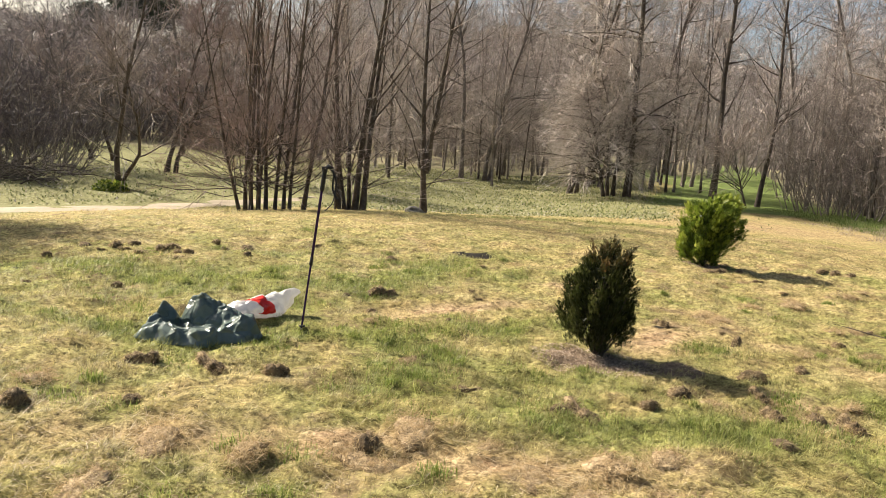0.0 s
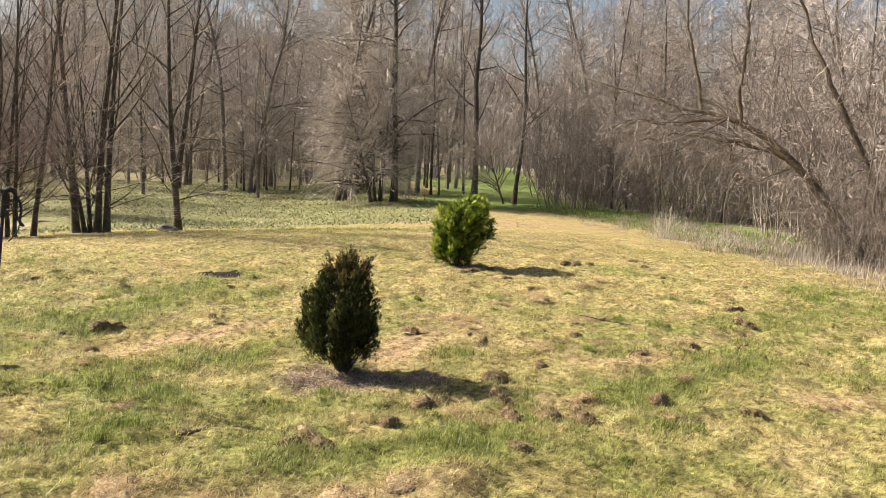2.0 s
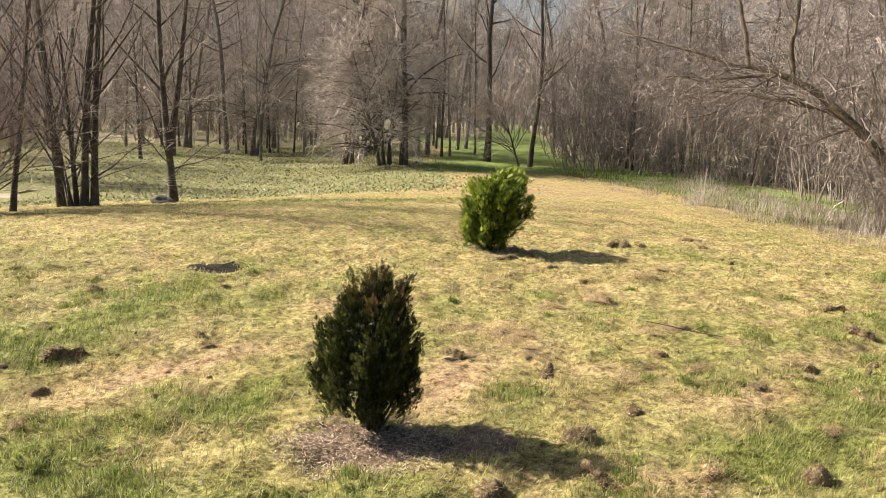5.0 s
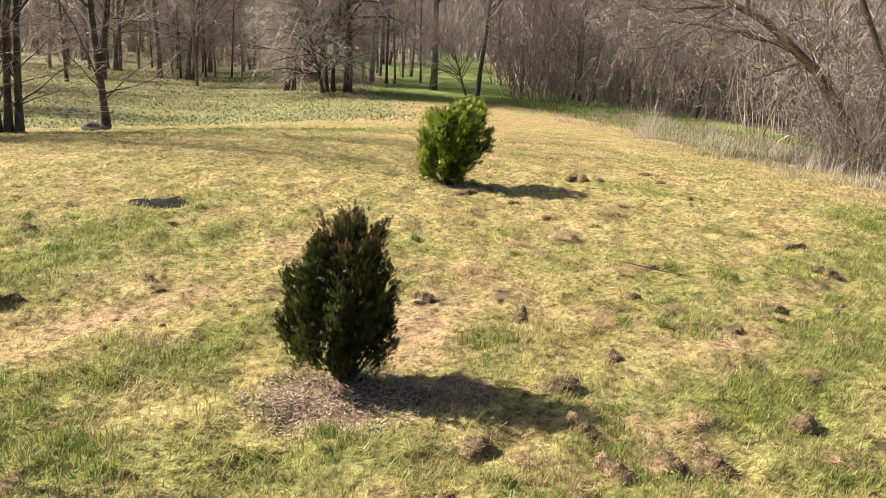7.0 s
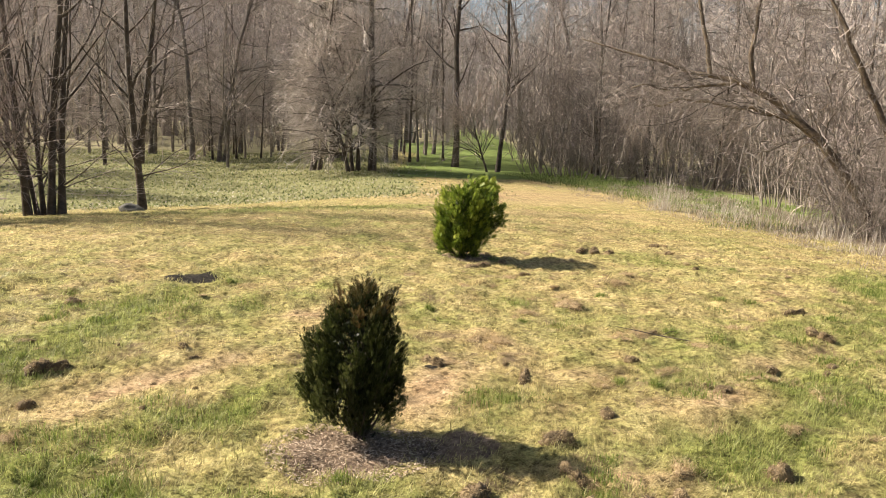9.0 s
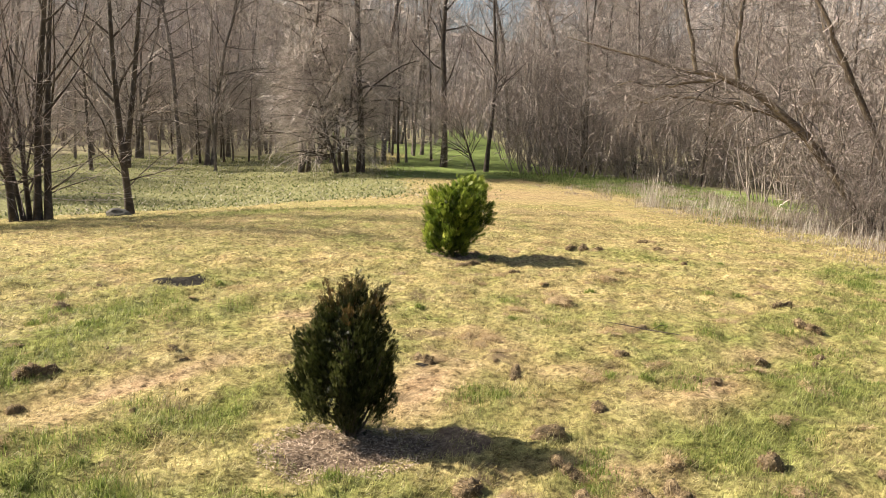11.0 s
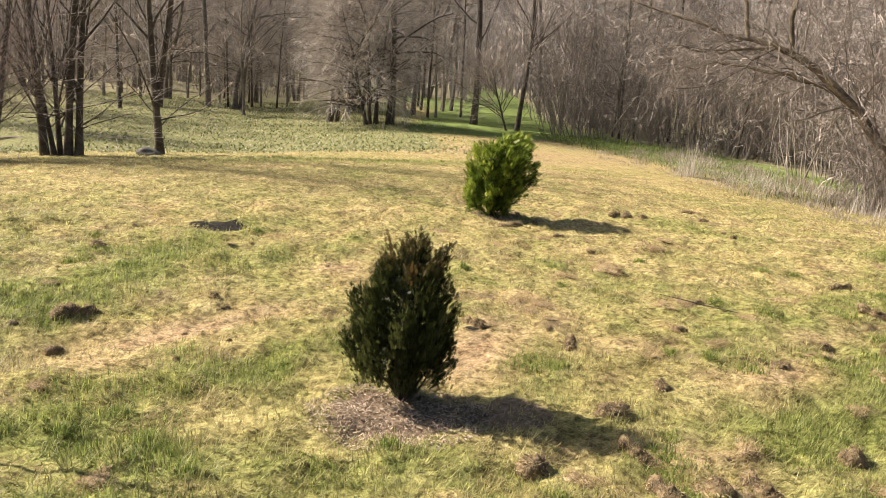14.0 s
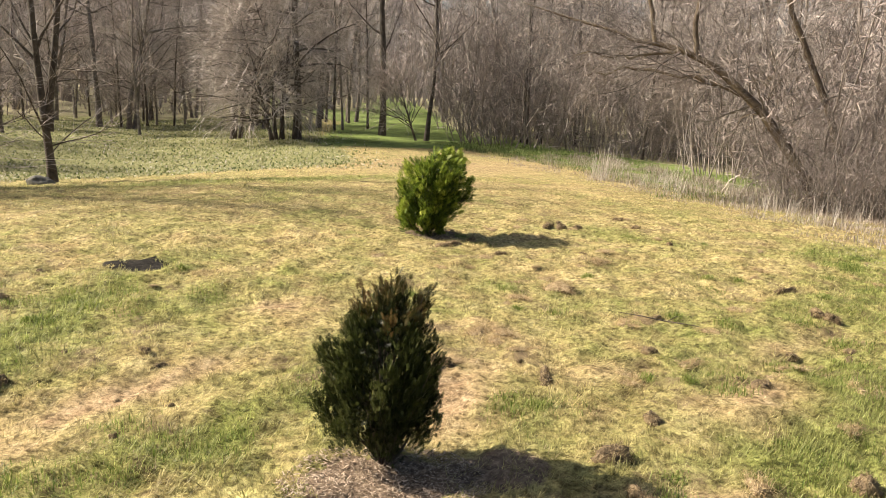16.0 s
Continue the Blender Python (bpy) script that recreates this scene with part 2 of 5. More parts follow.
def part(name, data, parent, label=""):
    """Links a mesh (or a bmesh with its material) as one object under a thing or a part."""
    if isinstance(data, tuple):
        bm, mat = data
        me = bpy.data.meshes.new(name)
        for f in bm.faces:
            f.smooth = True
        bm.to_mesh(me)
        bm.free()
        me.materials.append(mat)
        data = me
    ob = new(name, data)
    ob.parent = parent
    return tagged(ob, label)


def thing(name, at, label, category, group="", kind=""):
    ob = new(name)
    ob.empty_display_size = 0.1
    ob.matrix_world = at if isinstance(at, Matrix) else Matrix.Translation(at)
    return tagged(ob, label, category, group, kind)


def unit(v):
    return v / np.maximum(np.linalg.norm(v, axis=-1, keepdims=True), 1e-9)


def grow(rng, start, way, length, radius, steps, bend, lift, tip=0.35):
    """Wandering stems: their points and radii. lift turns them upwards (or down, below 0)."""
    pts, rad = [start], [radius]
    p, d = start, unit(way)
    for k in range(steps):
        d = unit(d + rng.normal(0, bend, d.shape) + np.array([0, 0, lift]))
        p = p + d * (length / steps)[:, None]
        pts.append(p)
        rad.append(radius * (1 - (1 - tip) * (k + 1) / steps))
    return np.stack(pts, 1), np.stack(rad, 1)


def sprout(rng, pts, rad, each, low, high, angles, lengths, shrink):
    """Side stems along given ones: starts, ways, lengths, radii."""
    n, k = pts.shape[:2]
    who = np.repeat(np.arange(n), each)
    at = rng.uniform(low, high, len(who)) * (k - 1)
    i = np.minimum(at.astype(int), k - 2)
    f = (at - i)[:, None]
    start = pts[who, i] * (1 - f) + pts[who, i + 1] * f
    along = unit(pts[who, i + 1] - pts[who, i])
    side = unit(np.cross(along, rng.normal(0, 1, along.shape)))
    a = np.radians(rng.uniform(*angles, len(who)))[:, None]
    way = along * np.cos(a) + side * np.sin(a)
    size = rng.uniform(*lengths, len(who)) * (1.15 - 0.6 * (at / (k - 1) - low) / max(high - low, 1e-6))
    r = (rad[who, i] * (1 - f[:, 0]) + rad[who, i + 1] * f[:, 0]) * shrink
    return start, way, size, r


def tubes(groups):
    """Vertices and quads of many tapered stems: groups of (points, radii, sides)."""
    vs, fs, base = [], [], 0
    for pts, rad, sides in groups:
        n, k = pts.shape[:2]
        along = np.empty_like(pts)
        along[:, :-1] = pts[:, 1:] - pts[:, :-1]
        along[:, -1] = along[:, -2]
        along = unit(along)
        ref = np.where(np.abs(along[..., 2:3]) > 0.9, np.array([1.0, 0, 0]), np.array([0, 0, 1.0]))
        ref = np.broadcast_to(ref[:, :1], along.shape)
        u = unit(np.cross(along, ref))
        v = np.cross(along, u)
        ang = np.arange(sides) * 2 * math.pi / sides
        ring = u[:, :, None] * np.cos(ang)[:, None] + v[:, :, None] * np.sin(ang)[:, None]
        vs.append((pts[:, :, None] + ring * rad[:, :, None, None]).reshape(-1, 3))
        i = base + (np.arange(n)[:, None, None] * k + np.arange(k - 1)[None, :, None]) * sides
        j = np.arange(sides)[None, None]
        j2 = (j + 1) % sides
        fs.append(np.stack([i + j, i + j2, i + sides + j2, i + sides + j], -1).reshape(-1, 4))
        base += n * k * sides
    return np.concatenate(vs), np.concatenate(fs)


def strips(root, way, width, face, tip=0.25, droop=0.0, two=False):
    """Narrow blades: quads from root along way, width across, face: the sideways direction."""
    side = unit(face) * width[:, None]
    end = root + way
    if not two:
        v = np.stack([root - side, root + side, end + side * tip, end - side * tip], 1)
        return v.reshape(-1, 3), np.arange(len(root) * 4).reshape(-1, 4)
    midp = root + way * 0.55
    end = end + np.array([0, 0, -1.0]) * (droop * np.linalg.norm(way, axis=1))[:, None]
    v = np.stack([root - side, root + side, midp + side * 0.8, midp - side * 0.8, end + side * tip, end - side * tip], 1)
    i = np.arange(len(root))[:, None] * 6
    f = np.stack([i + [0, 1, 2, 3], i + [3, 2, 4, 5]], 1)
    return v.reshape(-1, 3), f.reshape(-1, 4)


# ---- ground ----


def ease(a, b, v):
    s = np.clip((v - a) / (b - a), 0, 1)
    return s * s * (3 - 2 * s)


WAVES = np.random.default_rng(5).uniform(-1, 1, (26, 3))


def ripple(x, y, f, s):
    return (np.sin(f * x + s) * np.sin(f * 1.13 * y + 2 * s) + np.sin(f * 0.71 * (x + y) + 3 * s) + np.sin(f * 1.7 * (x - 0.6 * y) - s)) / 3


def lattice(ix, iy, seed):
    """A fixed random value for each point of a square lattice."""
    k = (ix.astype(np.int64) * 374761393 + iy.astype(np.int64) * 668265263 + seed * 1442695041) & 0x7FFFFFFF
    k = ((k ^ (k >> 13)) * 1274126177) & 0x7FFFFFFF
    return ((k ^ (k >> 16)) & 0xFFFF) / 65535.0


def cloudy(x, y, f, seed, octaves=1):
    """Smooth noise over the plan, about -1 to 1, f bumps a metre."""
    x, y = np.asarray(x, float), np.asarray(y, float)
    total, amp, norm = 0.0, 1.0, 0.0
    for o in range(octaves):
        u, v = x * f + 17.3 * o + 0.31 * y * f, y * f - 9.1 * o - 0.31 * x * f
        iu, iv = np.floor(u), np.floor(v)
        a, b = u - iu, v - iv
        a, b = a * a * (3 - 2 * a), b * b * (3 - 2 * b)
        n = (lattice(iu, iv, seed + o) * (1 - a) + lattice(iu + 1, iv, seed + o) * a) * (1 - b) + (lattice(iu, iv + 1, seed + o) * (1 - a) + lattice(iu + 1, iv + 1, seed + o) * a) * b
        total, norm = total + amp * (2 * n - 1), norm + amp
        amp, f = amp * 0.6, f * 2.07
    return total / norm


def height(x, y):
    """The ground: a low dome of turf that falls away to the woodland floor, with soft lumps."""
    x, y = np.asarray(x, float), np.asarray(y, float)
    r = np.hypot((x - 2.5) / 0.95, (y - 4) / 1.25)
    drop = 0.95 - 0.45 * ease(0, 7, x - (y - 20) * 0.12)
    z = 0.12 - drop * ease(6, 17, r)
    lump = np.zeros_like(z)
    for i, (a, b, c) in enumerate(WAVES):
        f = 1.2 + 0.33 * i
        lump = lump + np.sin(f * (a * x + b * y) * 2.2 + 9 * c) / (1 + 0.35 * i)
    near = ease(16, 11, r)
    tussock = (0.024 * cloudy(x, y, 3.1, 3, 2) + 0.030 * cloudy(x, y, 7.0, 5, 2)) * near
    dip = -0.09 * np.exp(-((x + 0.62) / 0.4) ** 2 - ((y - 6.5) / 0.35) ** 2)
    return z + 0.009 * lump * (1 - 0.5 * ease(20, 60, r)) + tussock + dip + 1.2 * ease(60, 400, r)


def spread(fine_lo, fine_hi, step, lo, hi):
    """Coordinates close together in the middle and ever wider outside."""
    mid = list(np.arange(fine_lo, fine_hi, step))
    out, s = [], step
    v = fine_hi
    while v < hi:
        out.append(v)
        s *= 1.13
        v += s
    out.append(hi)
    back, s, v = [], step, fine_lo
    while v > lo:
        s *= 1.13
        v -= s
        back.append(max(v, lo))
    return np.array(back[::-1] + mid + out)


gx, gy = spread(-4.5, 9, 0.05, -1800, 1800), spread(2.2, 11.5, 0.05, -1800, 1800)
GX, GY = np.meshgrid(gx, gy)
GZ = height(GX, GY)
rng = np.random.default_rng(1)
nearby = (np.abs(GX - 2.5) < 8) & (GY > 1.5) & (GY < 14)
GZ = GZ + np.where(nearby, rng.normal(0, 0.004, GZ.shape), 0)
w, hgt = len(gx), len(gy)
idx = np.arange(w * hgt).reshape(hgt, w)
gme = quads("ground", np.stack([GX, GY, GZ], -1).reshape(-1, 3), np.stack([idx[:-1, :-1], idx[:-1, 1:], idx[1:, 1:], idx[1:, :-1]], -1).reshape(-1, 4), GROUND, True)


def dome(x, y):
    return np.hypot((x - 2.5) / 0.95, (y - 4) / 1.25)


def lane(x, y):
    """1 on the open grassy ride through the wood."""
    c = 11.6 + (y - 30) * 0.375
    return ease(4.4, 2.2, np.abs(x - c + 0.6)) * ease(26, 29, y)


def right_edge(y):
    """Where the mown turf ends against the rough grass."""
    return np.interp(y, [-5, 6, 8.5, 10.7, 13.2, 18.7, 23, 30], [6.5, 7.4, 8.3, 9.3, 10.0, 11.3, 11.4, 10.5])


LEFT_WOOD = ease(13.0, 15.5, dome(GX, GY)) * ease(8.0, 4.5, GX - (GY - 20) * 0.2)
# patches of greener turf, some of them tree shade painted as green, and of dead brownish thatch: middle, reach along
# and across, turn, strength
FRESH_AND_SHADE = ((-0.5, 7.6, 1.1, 0.28, 55, 0.34), (0.5, 9.2, 1.3, 0.35, 52, 0.24), (1.5, 10.6, 0.9, 0.4, 52, 0.14), (0.45, 5.95, 0.75, 0.28, 24, 0.40), (-0.3, 5.35, 0.4, 0.3, 0, 0.15), (0.2, 4.9, 0.5, 0.25, 0, 0.12), (0.9, 4.75, 0.6, 0.22, -10, 0.28),
         (2.95, 4.6, 0.45, 0.4, 0, 0.36), (3.3, 4.95, 0.4, 0.3, 20, 0.34), (4.4, 5.4, 0.6, 0.4, 20, 0.34), (2.05, 4.75, 0.4, 0.25, -30, 0.26), (1.7, 4.05, 0.6, 0.3, 0, 0.38), (5.3, 6.7, 0.9, 0.4, 20, 0.18), (7.8, 8.0, 1.3, 0.6, 50, 0.36),
         # (-2.5, 6.9), (-1.6, 7.3) and (3.0, 17.1) paint tree shadows as darker green
         (-2.5, 6.9, 1.5, 0.45, 0, 0.34), (-1.6, 7.3, 0.8, 0.4, 0, 0.26), (-2.2, 5.0, 0.7, 0.3, 0, 0.3), (-0.9, 5.2, 0.6, 0.3, 0, 0.22), (-0.2, 4.45, 0.5, 0.25, 0, 0.18), (0.9, 3.95, 0.5, 0.25, 0, 0.22), (0.0, 3.2, 0.12, 0.1, 0, 0.5), (3.0, 17.1, 4.2, 0.8, 0, 0.38), (2.4, 5.9, 0.5, 0.3, 0, 0.18), (3.3, 5.9, 0.7, 0.4, 0, 0.14), (6.5, 7.2, 0.7, 0.4, 20, 0.2))
DEAD = ((-0.1, 6.55, 0.45, 0.16, 25, 0.9), (0.5, 6.85, 0.5, 0.12, 25, 0.6), (1.72, 5.9, 0.38, 0.22, 60, 1.0), (2.0, 6.35, 0.4, 0.2, 20, 0.7), (2.55, 6.95, 0.3, 0.15, 0, 0.7), (3.45, 5.45, 0.42, 0.25, 30, 0.8), (2.4, 4.7, 0.35, 0.18, -20, 0.7), (1.28, 7.95, 0.22, 0.16, 30, 0.9), (4.4, 4.4, 0.35, 0.2, 0, 0.9),
        (0.5, 3.4, 0.7, 0.2, 5, 1.0), (-0.3, 3.6, 0.35, 0.14, 20, 0.8), (-1.2, 3.4, 0.6, 0.2, 0, 0.6), (4.6, 6.2, 0.6, 0.2, 15, 0.6), (2.9, 6.1, 0.35, 0.2, 0, 0.5), (7.5, 16.0, 3.0, 0.8, 0, 0.5), (9.0, 21.5, 3.5, 2.0, 20, 0.7), (-0.3, 6.1, 0.3, 0.15, 0, 0.5))


def patches(x, y, spots_of):
    s = 0 * x
    for cx, cy, rx, ry, turn, k in spots_of:
        c, d = math.cos(radians(turn)), math.sin(radians(turn))
        u, v = (x - cx) * c + (y - cy) * d, (y - cy) * c - (x - cx) * d
        s = s + k * np.exp(-(u / rx) ** 2 - (v / ry) ** 2)
    return s


def fresh_and_shade_at(x, y):
    """How much greener than the rest the turf is, over the plan: positive in fresh patches and in painted tree shade,
    negative in worn ones.
    """
    return patches(x, y, FRESH_AND_SHADE) * (0.55 + 0.55 * cloudy(x, y, 2.6, 23, 3)) + 0.03 + 0.15 * cloudy(x, y, 1.1, 21, 4) - 0.05 * ease(6.5, 9.5, y) - 0.12 * dead_at(x, y)


def dead_at(x, y):
    """Where the turf has died off to brownish thatch."""
    return np.clip(patches(x, y, DEAD) * (1.0 + 0.7 * cloudy(x, y, 5.0, 31, 3)) + 0.5 * ease(0.42, 0.75, cloudy(x, y, 1.7, 41, 3)), 0, 1)


ZONES = {
    # greener turf, and the tree shade painted with it
    "fresh": fresh_and_shade_at(GX, GY),
    "dead": dead_at(GX, GY),
    "woodland": LEFT_WOOD * 0.9,
    "deep_wood": np.maximum(ease(42, 54, GY + 0.2 * np.abs(GX)), ease(2.5, 5.0, GX - right_edge(GY)) * 0.9) * 0.9,
    "lush": np.maximum(lane(GX, GY), 0.62 * ease(1.2, 2.4, GX - right_edge(GY)) * ease(9.0, 6.5, GX - right_edge(GY)) * ease(15, 18, GY)) * 0.85,
    # second ellipse: mulch whose dark colour also deepens the dark thuja's cast shadow
    "mulch": np.maximum(np.maximum(ease(0.56, 0.15, np.hypot(GX - 1.10, (GY - 5.30) * 1.3)), 0.8 * ease(0.5, 0.1, np.hypot((GX - 1.6) * 0.9, (GY - 5.22) * 1.5))), 0.8 * ease(0.5, 0.25, np.hypot(GX - 3.6, GY - 10.4))) * 0.85,
    "scorch": np.maximum(ease(0.55, 0.12, np.hypot(GX - 0.38, (GY - 9.5) * 1.1)), np.maximum(0.85 * ease(0.22, 0.0, np.hypot((GX - 1.88) * 0.9, (GY - 6.45) * 1.6)), 0.6 * ease(0.45, 0.0, np.hypot((GX - 0.62) * 0.8, (GY - 7.5) * 4.0)))) * 0.7,
}
for zname, values in ZONES.items():
    gme.attributes.new(zname, "FLOAT", "POINT").data.foreach_set("value", np.ascontiguousarray(values, np.float32).ravel())
ground = tagged(new("ground", gme), "low dome of patchy straw-yellow and green turf falling to woodland floor", "ground", kind="structure")


def floor_at(x, y):
    return float(height(x, y))


# the sandy footpath beyond the dome
line = np.array([(-40, 12.5), (-26, 13.4), (-16, 14.4), (-11, 15.0), (-8.2, 15.9), (-6.6, 17.6), (-5.9, 19.6), (-5.4, 21.5), (-4.7, 23.0), (-4.3, 24.0)])
tt = np.linspace(0, len(line) - 1, 90)
px, py = np.interp(tt, range(len(line)), line[:, 0]), np.interp(tt, range(len(line)), line[:, 1])
tang = unit(np.stack([np.gradient(px), np.gradient(py)], -1))
half = 0.85 + 0.2 * np.sin(tt * 5.0) - 0.75 * ease(5.5, 9.0, tt)
rows = []
for s in np.linspace(-1, 1, 9):
    wx, wy = px - tang[:, 1] * half * s, py + tang[:, 0] * half * s
    rows.append(np.stack([wx, wy, height(wx, wy) + 0.016 - 0.035 * s ** 4], -1))
pv = np.stack(rows, 1)
ids = np.arange(90 * 9).reshape(90, 9)
tagged(new("footpath", quads("footpath", pv.reshape(-1, 3), np.stack([ids[:-1, :-1], ids[1:, :-1], ids[1:, 1:], ids[:-1, 1:]], -1).reshape(-1, 4), SAND, True)),
       "pale trodden sandy footpath curving through the grass", "path", kind="structure")

# ---- trees ----


def slender(rng, bp, br, g, lift, spread_of=0.16):
    """Branches as stems and their finest twigs as narrow bent blades, joined."""
    v, f = tubes([(bp, br, 3)])
    way = unit(unit(g[1]) + rng.normal(0, spread_of, g[1].shape) + [0, 0, lift]) * g[2][:, None]
    v2, f2 = strips(g[0], way, g[3], np.cross(way, rng.normal(0, 1, way.shape)), 0.35, rng.uniform(-0.3, 0.5, len(way)), True)
    return np.concatenate([v, v2]), np.concatenate([f, f2 + len(v)])


def bare_tree(name, at, seed, label, tall=14.0, girth=0.16, stems=((0, 0, 0, 0, 1.0),), limbs=26, first=0.2, angles=(28, 60), reach=(1.6, 3.4),
              branches=7, twigs=7, low_limbs=0, bark=None, twig_mat=None, group="", fine=3, lift=0.05, sway=0.035, twig_len=(0.5, 1.1), twig_r=0.007):
    """A leafless tree: one or more tapered stems (x, y, lean x, lean y, share of the height), limbs, branches and twigs."""
    rng = np.random.default_rng(seed)
    bark, twig_mat = bark or BARK, twig_mat or TWIG
    t = thing(name, at, label, "tree", group)
    st = np.array([(*q, *[-0.12][len(q) - 5:]) for q in stems], float)
    n = len(st)
    start = np.stack([st[:, 0], st[:, 1], st[:, 5]], -1)
    way = np.stack([st[:, 2], st[:, 3], np.ones(n)], -1)
    length, rad = tall * st[:, 4], girth * (0.45 + 0.55 * st[:, 4])
    tp, tr = grow(rng, start, way, length, rad, 12, sway, 0.02, 0.12)
    tr[:, 0] *= 1.35
    lp = sprout(rng, tp, tr, limbs, first, 0.97, angles, reach, 0.5)
    lp = (*lp[:3], np.clip(lp[3], 0.007, girth * 0.34))
    lpts, lrad = grow(rng, *lp, 5, 0.10, lift, 0.3)
    trunk = [(tp, tr, 9), (lpts, lrad, 4)]
    if low_limbs:
        q = sprout(rng, tp, tr, low_limbs, 0.07, 0.24, (48, 84), (0.9, 2.2), 0.2)
        q = (*q[:3], np.clip(q[3], 0.012, 0.03))
        qp, qr = grow(rng, *q, 5, 0.13, 0.05, 0.3)
        trunk.append((qp, qr, 4))
        lpts, lrad = np.concatenate([lpts, qp]), np.concatenate([lrad, qr])
    part("trunk", quads("trunk", *tubes(trunk), bark, True), t)
    b = sprout(rng, lpts, lrad, branches, 0.2, 0.98, (22, 60), (0.6, 1.5), 0.5)
    b = (*b[:3], np.clip(b[3], 0.0035, 0.008) if fine > 3 else np.clip(b[3], 0.007, 0.02))
    bp, br = grow(rng, *b, 3 if fine > 3 else 2, 0.14, lift * 1.2, 0.45)
    g = sprout(rng, bp, br, twigs, 0.15, 1.0, (20, 65), twig_len, 0.6)
    g = (*g[:3], np.full(len(g[0]), twig_r))
    if fine > 3:
        gp, gr = grow(rng, *g, 2, 0.16, lift, 0.35)
        v, f = tubes([(bp, br, 3), (gp, gr, 3)])
    else:
        v, f = slender(rng, bp, br, g, lift)
    part("crown", quads("crown", v, f, twig_mat), t)
    return t


def thicket(name, at, seed, label, tall=3.6, stems=26, wide=0.9, twig_mat=None, branches=9, twigs=5, group=""):
    """A leafless shrub: many thin stems from the ground, spreading, with dense twigs."""
    rng = np.random.default_rng(seed)
    t = thing(name, at, label, "shrub", group)
    a, r = rng.uniform(0, 6.28, stems), wide * np.sqrt(rng.uniform(0, 1, stems))
    start = np.stack([np.cos(a) * r, np.sin(a) * r, np.full(stems, -0.05)], -1)
    way = np.stack([np.cos(a) * r * 0.25, np.sin(a) * r * 0.25, np.ones(stems)], -1) + rng.normal(0, 0.2, (stems, 3)) * [1, 1, 0]
    sp, sr = grow(rng, start, way, tall * rng.uniform(0.5, 1.05, stems), rng.uniform(0.010, 0.028, stems), 7, 0.13, 0.03, 0.2)
    tagged(part("undergrowth", quads("undergrowth", *tubes([(sp, sr, 4)]), BARK_PALE, True), t), kind="stuff")
    b = sprout(rng, sp, sr, branches, 0.06, 0.98, (25, 85), (0.5, 1.5), 0.5)
    bp, br = grow(rng, *b[:3], np.clip(b[3], 0.004, 0.009), 4, 0.24, 0.01, 0.35)
    g = sprout(rng, bp, br, twigs, 0.1, 1.0, (25, 75), (0.25, 0.75), 0.6)
    g = (*g[:3], rng.uniform(0.0035, 0.0105, len(g[0])))
    tagged(part("crown", quads("crown", *slender(rng, bp, br, g, 0.0, 0.2), twig_mat or TWIG_GREY), t), kind="stuff")
    return t


def spot(x, y, turn=0.0, size=1.0):
    return Matrix.LocRotScale((x, y, floor_at(x, y) - 0.02), Euler((0, 0, turn)), (size, size, size))


def place_copies(thing_list, spots):
    """Copies of given things, in turn, each at its own place, turn and size."""
    for i, (x, y, turn, size) in enumerate(spots):
        src = thing_list[i % len(thing_list)]
        c = copy_thing(src, Matrix.Translation((x, y, floor_at(x, y) - 0.03)) @ Euler((0, 0, turn)).to_matrix().to_4x4())
        c.scale = (size, size, size)


# the many-stemmed tree by the path
bare_tree("multi_stem_tree", spot(-4.0, 16.7, 0, 1.08), 11, "many-stemmed leafless tree with reddish twigs spreading low beside the footpath", 7.0, 0.042,
          ((-0.42, 0.1, -0.05, 0, 0.95), (-0.25, -0.1, -0.02, 0, 1.0), (-0.1, -0.15, 0.0, 0, 0.9), (0.0, 0.1, 0.02, 0, 1.0), (-0.3, 0.15, -0.12, 0, 0.85), (-0.15, 0.05, -0.06, 0.05, 0.8),
           (0.2, 0, 0.03, 0, 0.85), (0.36, 0.1, 0.05, 0, 0.9), (0.5, 0, 0.08, 0.0, 0.8), (-0.5, 0, -0.22, 0, 0.7)),
          9, 0.05, (16, 40), (1.2, 2.8), 5, 3, 9, twig_mat=TWIG_RED, fine=4, twig_r=0.003)
bare_tree("slender_tree", spot(-3.3, 17.4, 0, 1.08), 12, "slender leafless tree with a dark bare trunk", 7.5, 0.05, ((0, 0, 0.10, 0, 1.0),), 18, 0.2, (25, 50), (0.9, 2.0), 5, 3, fine=4, twig_r=0.003)
# the pair of taller stems
bare_tree("twin_stem_tree", spot(-2.3, 18.4, 0, 1.07), 13, "leafless tree with two dark stems and low spreading branches", 7.6, 0.072,
          ((0.06, 0, 0.02, 0, 1.0), (0.24, -0.05, 0.035, 0, 0.95), (-0.08, 0.1, -0.07, 0, 0.55)), 11, 0.1, (18, 45), (1.2, 2.6), 5, 3, 6, fine=4, twig_r=0.003, sway=0.015)
bare_tree("leaning_stem_tree", spot(-2.62, 18.3, 0, 1.07), 14, "leafless dark-stemmed tree leaning slightly outwards", 7.6, 0.072, ((0, 0, -0.08, 0, 1.0), (0.15, 0.1, -0.13, 0.05, 0.5)), 12, 0.12, (20, 45), (1.2, 2.6), 5, 3, 5, fine=4, twig_r=0.003, sway=0.015)
